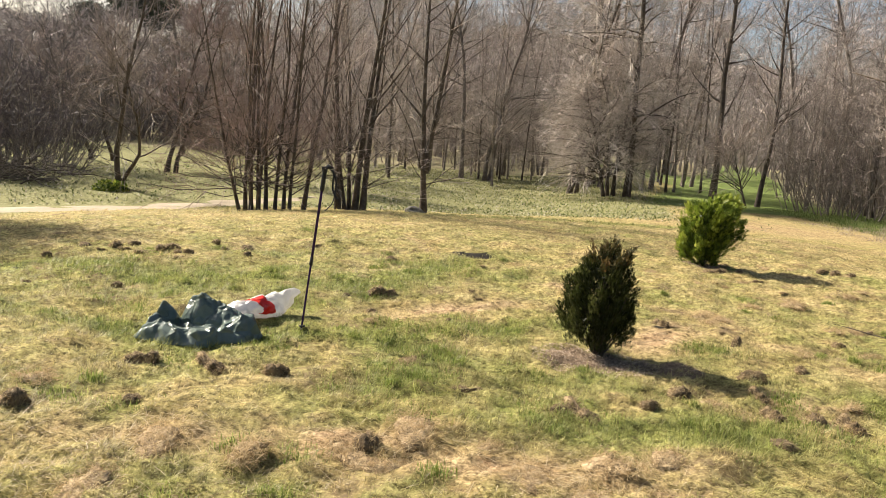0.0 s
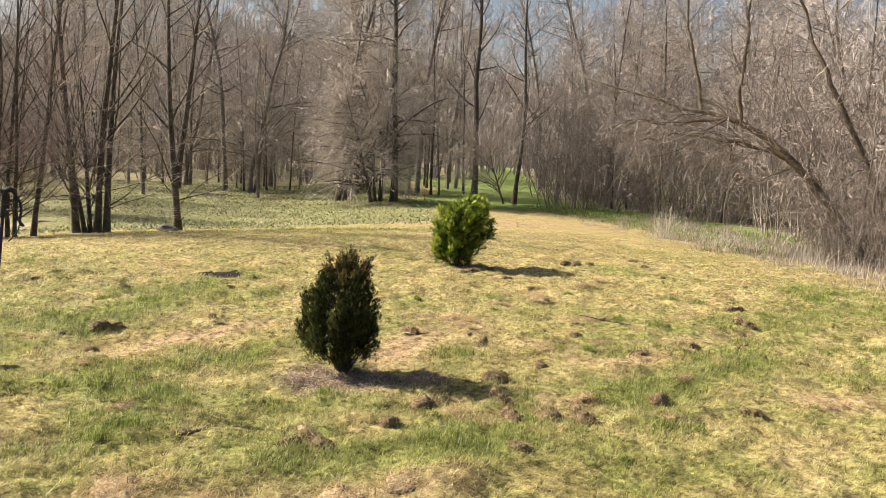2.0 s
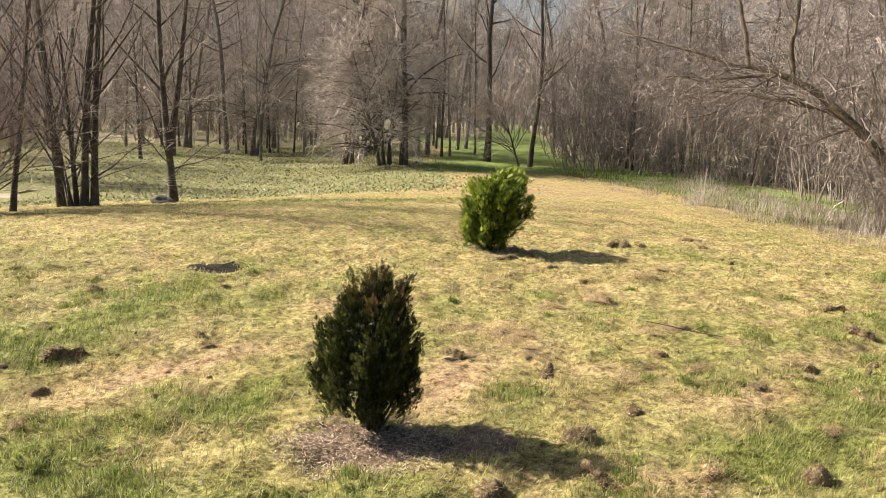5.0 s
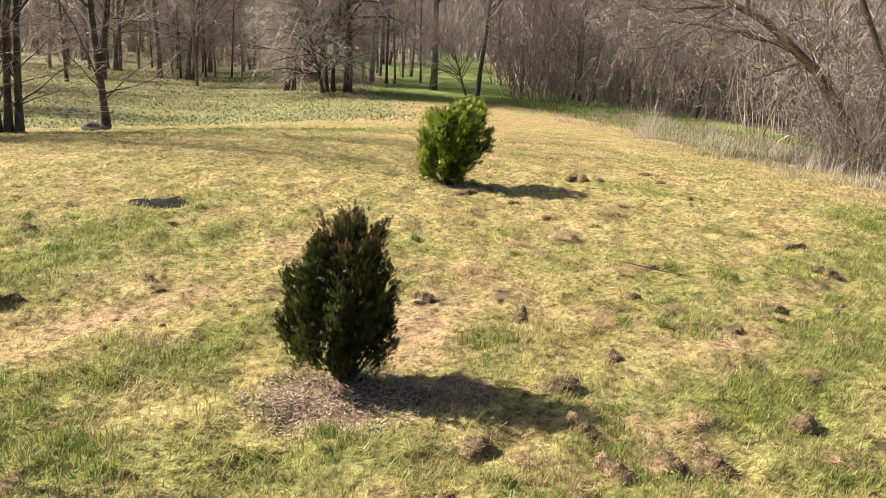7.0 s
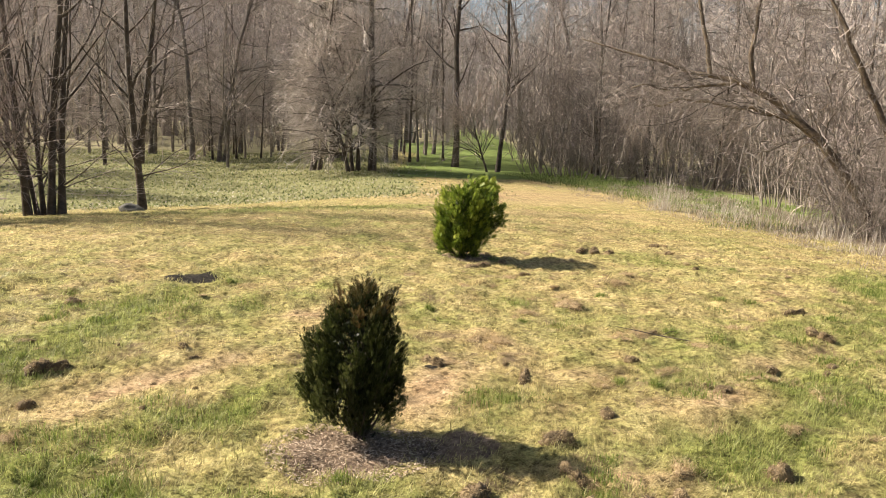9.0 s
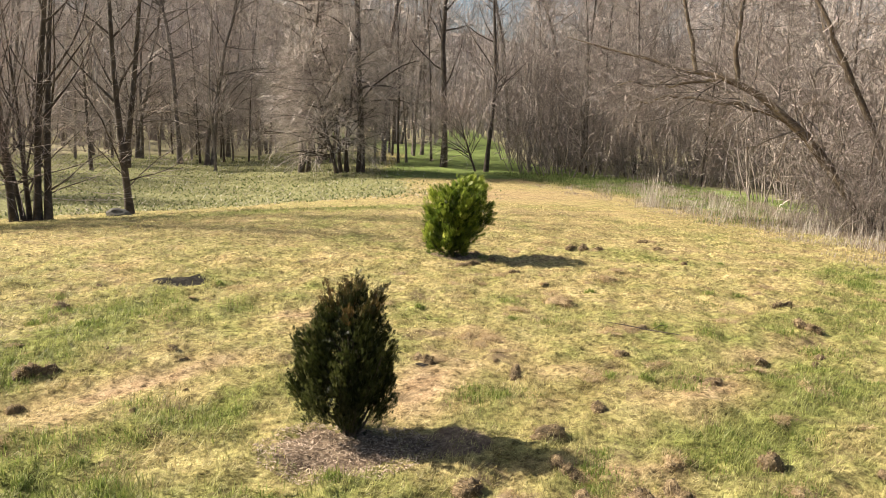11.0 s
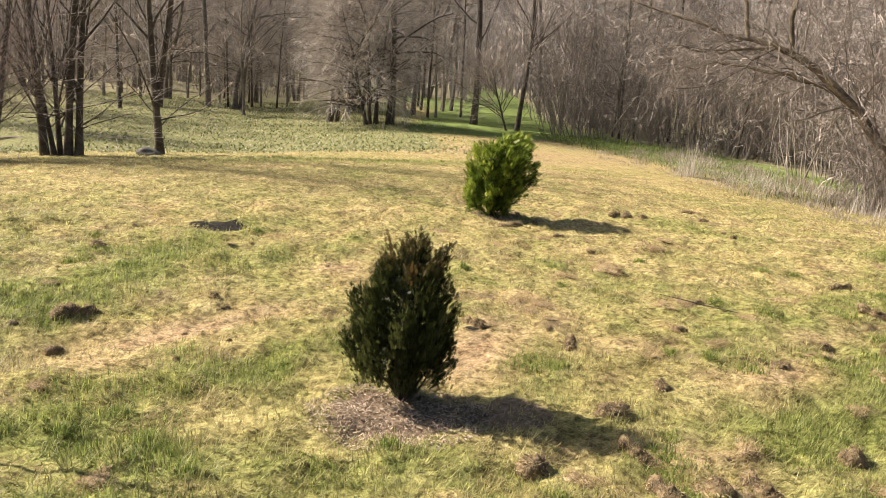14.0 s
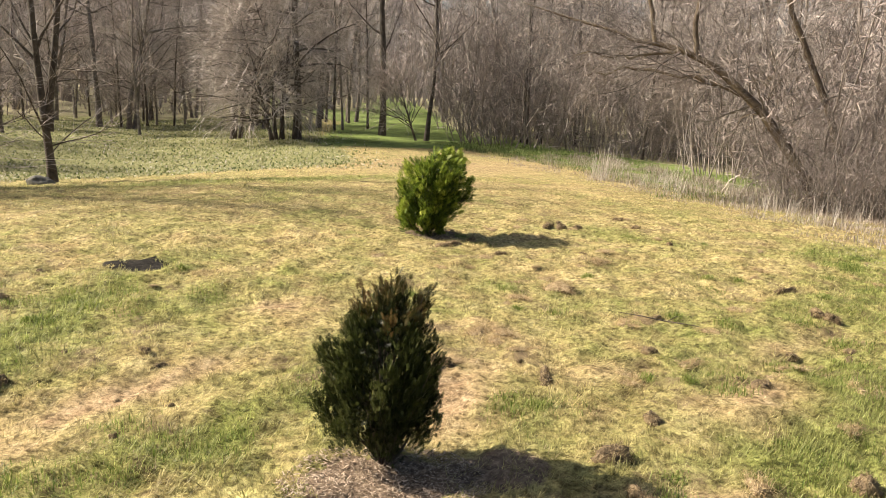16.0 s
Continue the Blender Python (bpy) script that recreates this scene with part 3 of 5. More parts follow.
bare_tree("forked_tree", spot(-0.6, 19.6, 0, 1.03), 15, "leafless tree forking low with long drooping side branches beside a stone", 7.4, 0.085,
          ((0, 0, -0.045, 0, 1.0), (-0.05, 0, 0.10, 0, 0.85, 1.0)), 13, 0.1, (26, 55), (1.2, 2.6), 5, 3, 4, fine=4, twig_r=0.003, sway=0.015)
# trees at the far rim of the turf
bare_tree("tall_tree", spot(7.1, 30.6), 21, "tall leafless tree with a dark trunk and dense grey drooping twigs", 17.0, 0.14, ((0, 0, 0.015, 0, 1.0), (-0.5, 0.2, -0.1, 0, 0.35), (-0.9, 0, -0.2, 0, 0.25), (-0.7, 0.3, -0.15, 0, 0.3)),
          46, 0.14, (30, 80), (1.0, 2.8), 9, 6, 0, twig_mat=TWIG_GREY, lift=-0.09, sway=0.05, twig_r=0.0055)
bare_tree("tall_tree", spot(11.4, 33.2), 22, "tall slim leafless tree with a crooked trunk", 16.0, 0.14, ((0, 0, 0.07, 0, 1.0),), 34, 0.2, (30, 70), (1.2, 3.0), 8, 6, sway=0.06, twig_r=0.005)
bare_tree("slim_tree", spot(12.4, 30.8), 23, "slim leafless tree with upswept branches at the ride's edge", 13.0, 0.095, ((0, 0, 0.04, 0, 1.0), (-0.4, 0, -0.22, 0, 0.2)), 30, 0.2, (25, 60), (1.0, 2.6), 8, 6, sway=0.06, twig_r=0.005)
bare_tree("slim_tree", spot(5.1, 32.4), 24, "slim leafless grey tree with hanging twigs", 14.0, 0.11, ((0, 0, 0, 0, 1.0), (0.3, 0.2, 0.1, 0, 0.6)), 40, 0.14, (30, 80), (0.9, 2.4), 8, 6, 0, twig_mat=TWIG_GREY, lift=-0.09, sway=0.06, twig_r=0.0055)

# woodland trees: four kinds, repeated
WOOD = [
    bare_tree("woodland_tree", spot(0.6, 40.2), 31, "leafless woodland tree with a dark trunk standing in leaf litter", 15.5, 0.12, limbs=38, first=0.13, angles=(35, 78), lift=-0.01, twigs=6, sway=0.06, bark=BARK_MID, twig_r=0.0065, group="woodland trees"),
    bare_tree("woodland_tree", spot(1.8, 39.6), 32, "leafless woodland tree with a dark trunk standing in leaf litter", 14.0, 0.105, ((0, 0, -0.03, 0, 1.0), (0.2, 0.1, 0.09, 0, 0.8)), 24, 0.12, (35, 78), lift=-0.03, twigs=6, sway=0.07, twig_mat=TWIG_GREY, bark=BARK_MID, twig_r=0.0065, group="woodland trees"),
    bare_tree("woodland_tree", spot(9.7, 37.0), 33, "leafless woodland tree with a dark trunk standing in leaf litter", 16.5, 0.11, limbs=40, first=0.15, angles=(30, 70), twigs=6, sway=0.06, bark=BARK_MID, twig_r=0.0065, group="woodland trees"),
    bare_tree("woodland_tree", spot(13.0, 43.0), 34, "leafless woodland tree with a dark trunk standing in leaf litter", 15.0, 0.10, ((0, 0, 0.04, 0, 1.0), (0.5, 0, 0.1, 0.1, 0.9)), 22, 0.12, (35, 78), lift=-0.03, twigs=6, sway=0.07, twig_mat=TWIG_GREY, bark=BARK_MID, twig_r=0.0065, group="woodland trees"),
]
THIN = [
    bare_tree("thin_tree", spot(2.3, 41.5), 35, "thin straight leafless young tree", 9.0, 0.06, limbs=24, first=0.12, angles=(35, 80), reach=(0.7, 1.7), branches=6, twigs=5, twig_r=0.006, bark=BARK_PALE, group="thin young trees"),
    bare_tree("thin_tree", spot(12.2, 37.3), 36, "thin straight leafless young tree", 10.0, 0.06, limbs=26, first=0.1, angles=(35, 80), reach=(0.7, 1.8), branches=6, twigs=5, twig_r=0.006, twig_mat=TWIG_GREY, group="thin young trees"),
]
wr = np.random.default_rng(77)
THICKETS = [
    thicket("bare_thicket", spot(16.2, 29.8), 41, "dense leafless grey-brown thicket", 6.5, 26, 1.6, TWIG_MID, group="wood-edge thickets"),
    thicket("bare_thicket", spot(18.6, 25.6), 42, "dense leafless grey-brown thicket", 7.8, 26, 1.7, TWIG_LICHEN, group="wood-edge thickets"),
    thicket("bare_thicket", spot(20.5, 20.5), 43, "dense leafless grey-brown thicket", 5.2, 28, 1.8, TWIG_DARK, group="wood-edge thickets"),
]


def scatter(n, region, keep, apart, taken):
    out, tries = [], 0
    while len(out) < n and tries < n * 60:
        tries += 1
        x, y = wr.uniform(region[0], region[1]), wr.uniform(region[2], region[3])
        if not keep(x, y) or any((x - a) ** 2 + (y - b) ** 2 < apart ** 2 for a, b in taken):
            continue
        taken.append((x, y))
        out.append((x, y, wr.uniform(0, 6.28), wr.uniform(0.72, 1.2)))
    return out


def off_lane(x, y):
    return y > 78 or abs(x - (11.6 + (y - 30) * 0.375)) > 2.6


def wood_edge(y):
    """Where the thicket begins on the far side of the rough grass."""
    return float(np.interp(y, [5, 10, 14, 18, 22, 26, 31, 60], [12.8, 13.6, 14.8, 16.6, 18.0, 17.8, 14.2, 25.5]))


taken = [(0.6, 40.2), (1.8, 39.6), (9.7, 37.0), (13.0, 43.0), (6.6, 30.6), (11.4, 33.2), (12.4, 30.8), (5.1, 32.4)]
place_copies(WOOD, scatter(44, (-16, 44, 36, 62), lambda x, y: off_lane(x, y) and x > -0.55 * y + 6, 2.2, taken))
place_copies(WOOD, scatter(16, (16, 40, 8, 40), lambda x, y: off_lane(x, y) and x > wood_edge(y) + 1.5, 2.0, taken))
place_copies(THIN, scatter(30, (-10, 28, 34, 50), off_lane, 1.0, taken))
place_copies(THIN, scatter(38, (13.5, 28, 8, 38), lambda x, y: off_lane(x, y) and wood_edge(y) + 0.2 < x < wood_edge(y) + 9, 0.7, taken))
near_wood = scatter(50, (13.5, 30, 6, 42), lambda x, y: off_lane(x, y) and wood_edge(y) < x < wood_edge(y) + 7, 1.1, taken)
front = [q for q in near_wood if q[0] < wood_edge(q[1]) + 2.6]
rear = [q for q in near_wood if q not in front]
place_copies(THICKETS[:2], [q for q in front if q[1] > 17])
place_copies(THICKETS[2:], rear + [q for q in front if q[1] <= 17])
for low in scatter(12, (10, 17, 7, 16), lambda x, y: wood_edge(y) - 0.8 < x < wood_edge(y) + 0.6, 0.7, taken):
    place_copies(THICKETS[::2], [(*low[:3], low[3] * 0.33)])
place_copies(THIN, [(1.2, 43.0, 0.5, 0.9), (2.7, 41.7, 1.0, 0.85), (3.2, 42.6, 2.0, 0.9), (3.9, 41.6, 3.0, 0.8), (-0.4, 46.0, 4.0, 1.0), (-1.6, 48.0, 5.0, 1.0), (10.6, 36.2, 1.0, 1.0), (11.5, 42.0, 2.2, 1.1), (12.6, 41.5, 0.3, 1.1), (-2.6, 44.0, 0.7, 1.0), (8.9, 35.5, 2.7, 0.9)])
# dead branches round the foot of the leaning tree
place_copies(THICKETS[1:2], [(12.7, 12.5, 0.4, 0.33), (13.3, 11.7, 1.9, 0.38), (13.1, 13.3, 3.3, 0.36), (14.0, 12.6, 5.0, 0.45), (12.4, 13.4, 2.2, 0.26), (13.2, 12.2, 1.2, 0.42), (12.9, 12.9, 4.1, 0.4), (13.7, 11.9, 2.9, 0.45)])
# dark scrub beyond the path and under the wood
SCRUB = [thicket("dark_scrub", spot(-13.5, 24.5), 44, "dense dark purplish-brown leafless scrub beyond the path", 4.2, 26, 1.6, TWIG_DEEP, 10, 6, "scrub beyond the path"),
         thicket("dark_scrub", spot(-17.5, 33.0), 45, "dense dark purplish-brown leafless scrub beyond the path", 5.4, 26, 1.9, TWIG_DEEP, 10, 6, "scrub beyond the path")]
place_copies(SCRUB, scatter(13, (-30, -12.5, 22, 31), lambda x, y: x < -0.57 * y + 0.2, 1.7, taken))
place_copies(SCRUB, [(q[0], q[1], q[2], q[3] * 1.8) for q in scatter(14, (-30, -13, 47, 57), lambda x, y: x < -0.28 * y, 2.0, taken)])
place_copies(SCRUB, [(-14.6, 25.4, 0.4, 1.2), (-16.4, 27.2, 2.0, 1.3), (-15.8, 24.2, 4.0, 1.1)])
place_copies(SCRUB[::-1], scatter(22, (-44, -5, 36, 54), lambda x, y: x > -0.95 * y + 2 and x < -0.1 * y - 1 and (y > 44 or x < -0.5 * y), 2.0, taken))
place_copies(THICKETS[::2], scatter(10, (-8, 8, 46, 60), lambda x, y: True, 2.0, taken))

# the leaning tree over the rough grass
lr = np.random.default_rng(91)
lt = thing("leaning_tree", spot(13.6, 13.2), "large leaning leafless tree arching over the rough grass", "tree")
core = np.array([(0.1, -0.1, -0.15), (-0.4, 0.36, 0.78), (-0.92, 0.82, 1.76), (-1.33, 1.19, 2.28), (-1.78, 1.59, 2.71), (-2.17, 1.94, 3.0), (-2.6, 2.31, 3.15), (-3.1, 2.78, 3.3), (-3.75, 3.34, 3.54), (-4.3, 3.83, 3.7), (-4.9, 4.35, 3.97)])
core2 = np.array([(-1.25, 1.12, 2.2), (-1.63, 1.46, 2.38), (-2.13, 1.9, 2.56), (-2.72, 2.42, 2.64), (-3.3, 2.96, 2.63), (-3.8, 3.3, 2.5)])
core3 = np.array([(-2.4, 2.1, 3.05), (-2.7, 2.2, 3.0), (-3.2, 2.5, 2.9), (-3.7, 2.8, 2.95), (-4.2, 3.1, 2.85)])
up1 = np.array([(-2.1, 1.9, 2.95), (-2.18, 1.95, 3.7), (-2.1, 1.9, 4.3), (-2.2, 1.9, 5.6), (-2.0, 2.0, 7.2)])
up2 = np.array([(-2.75, 2.45, 3.2), (-2.9, 2.6, 4.2), (-3.1, 2.8, 5.2), (-3.1, 2.9, 6.6), (-3.3, 3.0, 8.0)])
up3 = np.array([(0.5, -0.2, 0.2), (-0.1, 0.3, 2.3), (-0.77, 0.69, 3.7), (-1.1, 0.95, 4.5), (-1.9, 1.5, 6.8)])


def limb(points, r0, r1):
    k = np.linspace(0, len(points) - 1, 14)
    p = np.stack([np.interp(k, range(len(points)), points[:, i]) for i in range(3)], -1)
    p = p + lr.normal(0, 0.06, p.shape) * np.linspace(0, 1, 14)[:, None]
    return p[None], np.linspace(r0, r1, 14)[None]


L = [limb(core, 0.125, 0.009), limb(core2, 0.06, 0.015), limb(core3, 0.04, 0.012), limb(up1, 0.06, 0.014), limb(up2, 0.05, 0.012), limb(up3, 0.085, 0.018)]
LP, LR = np.concatenate([a for a, b in L]), np.concatenate([b for a, b in L])
part("trunk", quads("trunk", *tubes([(LP, LR, 10)]), BARK_MOSSY, True), lt)
q = sprout(lr, LP, LR, 22, 0.2, 1.0, (25, 85), (0.9, 2.4), 0.3)
qp, qr = grow(lr, *q[:3], np.clip(q[3], 0.007, 0.022), 6, 0.16, -0.02, 0.3)
g = sprout(lr, qp, qr, 10, 0.12, 1.0, (25, 75), (0.35, 1.0), 0.55)
gp, gr = grow(lr, *g[:3], np.clip(g[3], 0.004, 0.008), 4, 0.2, -0.05, 0.4)
e = sprout(lr, gp, gr, 4, 0.2, 1.0, (25, 70), (0.2, 0.6), 0.6)
ep, er = grow(lr, *e[:3], np.full(len(e[0]), 0.0032), 2, 0.2, -0.04, 0.4)
part("crown", quads("crown", *tubes([(qp, qr, 4), (gp, gr, 3), (ep, er, 3)]), TWIG_LICHEN), lt)

# far woods in one sheet of stems, and the hill behind
fr = np.random.default_rng(51)
N = 1500
ang, dist = fr.uniform(radians(-48), radians(68), N), fr.uniform(62, 115, N)
fx, fy = np.sin(ang) * dist, np.cos(ang) * dist
ok = np.array([off_lane(a, b) for a, b in zip(fx, fy)])
fx, fy, dist, ang = fx[ok], fy[ok], dist[ok], ang[ok]
top = fr.uniform(13, 21, len(fx)) * np.where(ang < radians(-12), 0.6, 1.0)
sp, sr = grow(fr, np.stack([fx, fy, height(fx, fy) - 0.1], -1), np.tile([0, 0, 1.0], (len(fx), 1)), top, fr.uniform(0.06, 0.15, len(fx)), 5, 0.09, 0.05, 0.1)
q = sprout(fr, sp, sr, 26, 0.08, 1.0, (25, 80), (1.2, 3.6), 0.4)
qp, qr = grow(fr, *q[:3], np.clip(q[3], 0.015, 0.04), 1, 0.12, 0.08, 0.3)
g = sprout(fr, qp, qr, 4, 0.1, 1.0, (20, 80), (0.8, 2.2), 0.5)
fv, ff = slender(fr, sp, sr, (q[0], q[1], q[2], np.clip(q[3], 0.015, 0.035)), 0.08)
gv, gf = strips(g[0], unit(g[1]) * g[2][:, None], np.full(len(g[0]), 0.014), np.cross(g[1], fr.normal(0, 1, g[1].shape)), 0.4)
tagged(new("far_woods", quads("far_woods", np.concatenate([fv, gv]), np.concatenate([ff, gf + len(fv)]), TWIG_HAZY)), "far leafless grey-brown woods filling the distance", "woods", kind="stuff")

hx, hy = np.linspace(-190, 150, 120), np.linspace(118, 240, 40)
HX, HY = np.meshgrid(hx, hy)
ridge = ease(118, 175, HY) * (21 + 3 * np.sin(HX * 0.035 + 1) + 1.5 * np.sin(HX * 0.11)) * (0.75 + 0.25 * ease(-190, -60, HX))
HZ = height(HX, HY) - 0.5 + ridge + fr.normal(0, 0.5, HX.shape) * ease(118, 130, HY)
idh = np.arange(HX.size).reshape(HX.shape)
tagged(new("backdrop", quads("backdrop", np.stack([HX, HY, HZ], -1).reshape(-1, 3), np.stack([idh[:-1, :-1], idh[:-1, 1:], idh[1:, 1:], idh[1:, :-1]], -1).reshape(-1, 4), HILL, True)),
       "long low brown hill behind the woods", "hill", kind="structure")

# ---- things on the left, beyond the path ----
bare_tree("crooked_tree", spot(-9.45, 21.9), 61, "small crooked leafless tree forking above the ground", 7.5, 0.085, ((0, 0, 0.02, 0, 1.0), (0.05, 0, 0.45, 0, 0.6)), 14, 0.25, (30, 70), (0.9, 2.2), 6, 4, sway=0.16, twig_mat=TWIG_DARK)
bare_tree("crooked_tree", spot(-14.5, 31.0), 62, "small crooked leafless tree beside dark scrub", 6.0, 0.09, ((0, 0, 0.1, 0, 1.0), (0.8, 0.2, -0.1, 0, 0.9)), 24, 0.25, (30, 70), (0.9, 2.0), 7, 6, sway=0.16)
bare_tree("crooked_tree", spot(-10.6, 28.6), 63, "leafless tree with a dark reddish crown in the meadow", 8.0, 0.09, ((0, 0, 0.0, 0, 1.0), (0.35, 0, 0.05, 0, 0.8)), 28, 0.2, (30, 70), (1.2, 2.6), 8, 7, twig_mat=TWIG_RED, sway=0.1)


bare_tree("spreading_tree", spot(-13.6, 14.4), 67, "leafless tree with a dense spreading crown beside the path", 8.0, 0.14, ((0, 0, 0.0, 0, 1.0), (0.1, 0.1, 0.2, -0.2, 0.9), (-0.1, 0, -0.2, 0.2, 0.9)), 26, 0.25, (30, 70), (1.2, 2.6), 9, 8, twig_r=0.012)
# a heap of cut branches by the path
pr = np.random.default_rng(66)
heap = thing("brush_pile", spot(-11.9, 21.4), "low heap of dark cut branches beside the path", "brush pile")
k = 130
ps = np.stack([pr.normal(0, 0.6, k), pr.normal(0, 0.4, k), pr.uniform(0.0, 0.55, k)], -1)
pw = np.stack([pr.normal(0, 1, k), pr.normal(0, 0.6, k), pr.normal(0.12, 0.22, k)], -1)
hp, hr = grow(pr, ps, pw, pr.uniform(0.5, 1.2, k), pr.uniform(0.008, 0.022, k), 4, 0.12, -0.01, 0.3)
part("branch_tangle", quads("branch_tangle", *tubes([(hp, hr, 4)]), BARK, True), heap)
tw = sprout(pr, hp, hr, 5, 0.1, 1.0, (25, 70), (0.2, 0.6), 0.5)
tp2, tr2 = grow(pr, *tw[:3], np.full(len(tw[0]), 0.005), 1, 0.15, 0.0, 0.4)
tagged(part("twig_tangle", quads("twig_tangle", *tubes([(tp2, tr2, 3)]), TWIG_DARK), heap), kind="stuff")


def leaf_bush(name, at, seed, n, size, leaf, mat, label):
    rng = np.random.default_rng(seed)
    t = thing(name, at, label, "shrub")
    u = unit(rng.normal(0, 1, (n, 3))) * rng.uniform(0.5, 1, (n, 1)) ** 0.5
    u[:, 2] = np.abs(u[:, 2])
    p = u * size
    v, f = strips(p, unit(rng.normal(0, 1, (n, 3)) + u) * leaf, np.full(n, leaf * 0.45), np.cross(u, rng.normal(0, 1, (n, 3))) + 1e-6, 0.5)
    tagged(part("foliage", quads("foliage", v, f, mat), t), kind="stuff")
    k = 9
    sp, sr = grow(rng, np.zeros((k, 3)), np.concatenate([rng.normal(0, 0.6, (k, 2)), np.ones((k, 1))], 1), np.full(k, size[2] * 0.8), np.full(k, 0.012), 4, 0.15, 0.0)
    part("undergrowth", quads("undergrowth", *tubes([(sp, sr, 4)]), BARK), t)
    return t


leaf_bush("evergreen_shrub", spot(-9.3, 21.0), 64, 900, np.array([0.5, 0.4, 0.32]), 0.07, IVY_DARK, "low green leafy shrub at the foot of a crooked tree")


def pine(name, at, seed, label, tall=9.0):
    rng = np.random.default_rng(seed)
    t = thing(name, at, label, "pine tree", "pines on the hill")
    sp, sr = grow(rng, np.array([[0, 0, -2.0]]), np.array([[0.03, 0, 1.0]]), np.array([tall]), np.array([0.3]), 6, 0.03, 0.0, 0.4)
    lp = sprout(rng, sp, sr, 14, 0.55, 1.0, (40, 75), (2.0, 4.2), 0.4)
    lq, lw = grow(rng, *lp, 4, 0.1, 0.06, 0.3)
    part("trunk", quads("trunk", *tubes([(sp, sr, 7), (lq, lw, 4)]), BARK), t)
    ends = lq[:, 1:].reshape(-1, 3)
    n = 80
    c = np.repeat(ends, n, 0) + rng.normal(0, 0.75, (len(ends) * n, 3)) * [1, 1, 0.55]
    v, f = strips(c, unit(rng.normal(0, 1, c.shape) + [0, 0, 0.6]) * 0.5, np.full(len(c), 0.14), rng.normal(0, 1, c.shape), 0.3)
    tagged(part("crown", quads("crown", v, f, EVERGREEN), t), kind="stuff")
    return t


PINES = [pine("pine_tree", Matrix.Translation((-63.5, 150, 13.5)), 71, "dark umbrella-crowned pine on the hill"), pine("pine_tree", Matrix.Translation((-55.5, 152, 13.5)), 72, "dark umbrella-crowned pine on the hill")]
for i, (x, y, z, s) in enumerate(((-59.5, 148, 14.0, 1.05), (-70.0, 152, 11.0, 0.9), (-51.5, 150, 12.5, 0.95), (-80.0, 150, 7.5, 1.0), (-48.0, 158, 12.5, 0.8), (-69.0, 146, 10.5, 1.0), (-61.5, 144, 12.0, 1.15), (-56.5, 145, 11.0, 1.15))):
    c = copy_thing(PINES[i % 2], pose(x, y, z, 0, 0, 70 * i))
    c.scale = (s, s, s)

# ---- clipped thujas ----


def fans(rng, c, w, size, fat=0.04):
    """Flat fans of scale-leaved shoots at given places, pointing along w."""
    n = len(c)
    nrm = unit(np.cross(w, rng.normal(0, 1, w.shape)))
    side = np.cross(nrm, w)
    L = size * rng.uniform(0.6, 1.25, n)[:, None]
    vs, fs, base = [], [], 0
    for along, ang, length in ((0.0, 0, 1.0), (0.1, 42, 0.5), (0.1, -42, 0.5), (0.3, 38, 0.5), (0.3, -38, 0.5), (0.5, 34, 0.42), (0.5, -34, 0.42), (0.7, 30, 0.3), (0.7, -30, 0.3)):
        a = radians(ang)
        d = w * math.cos(a) + side * math.sin(a)
        v, f = strips(c + w * L * along, d * L * length, np.full(n, size * fat), np.cross(nrm, d), 0.5)
        vs.append(v)
        fs.append(f + base)
        base += len(v)
    return np.concatenate(vs), np.concatenate(fs)


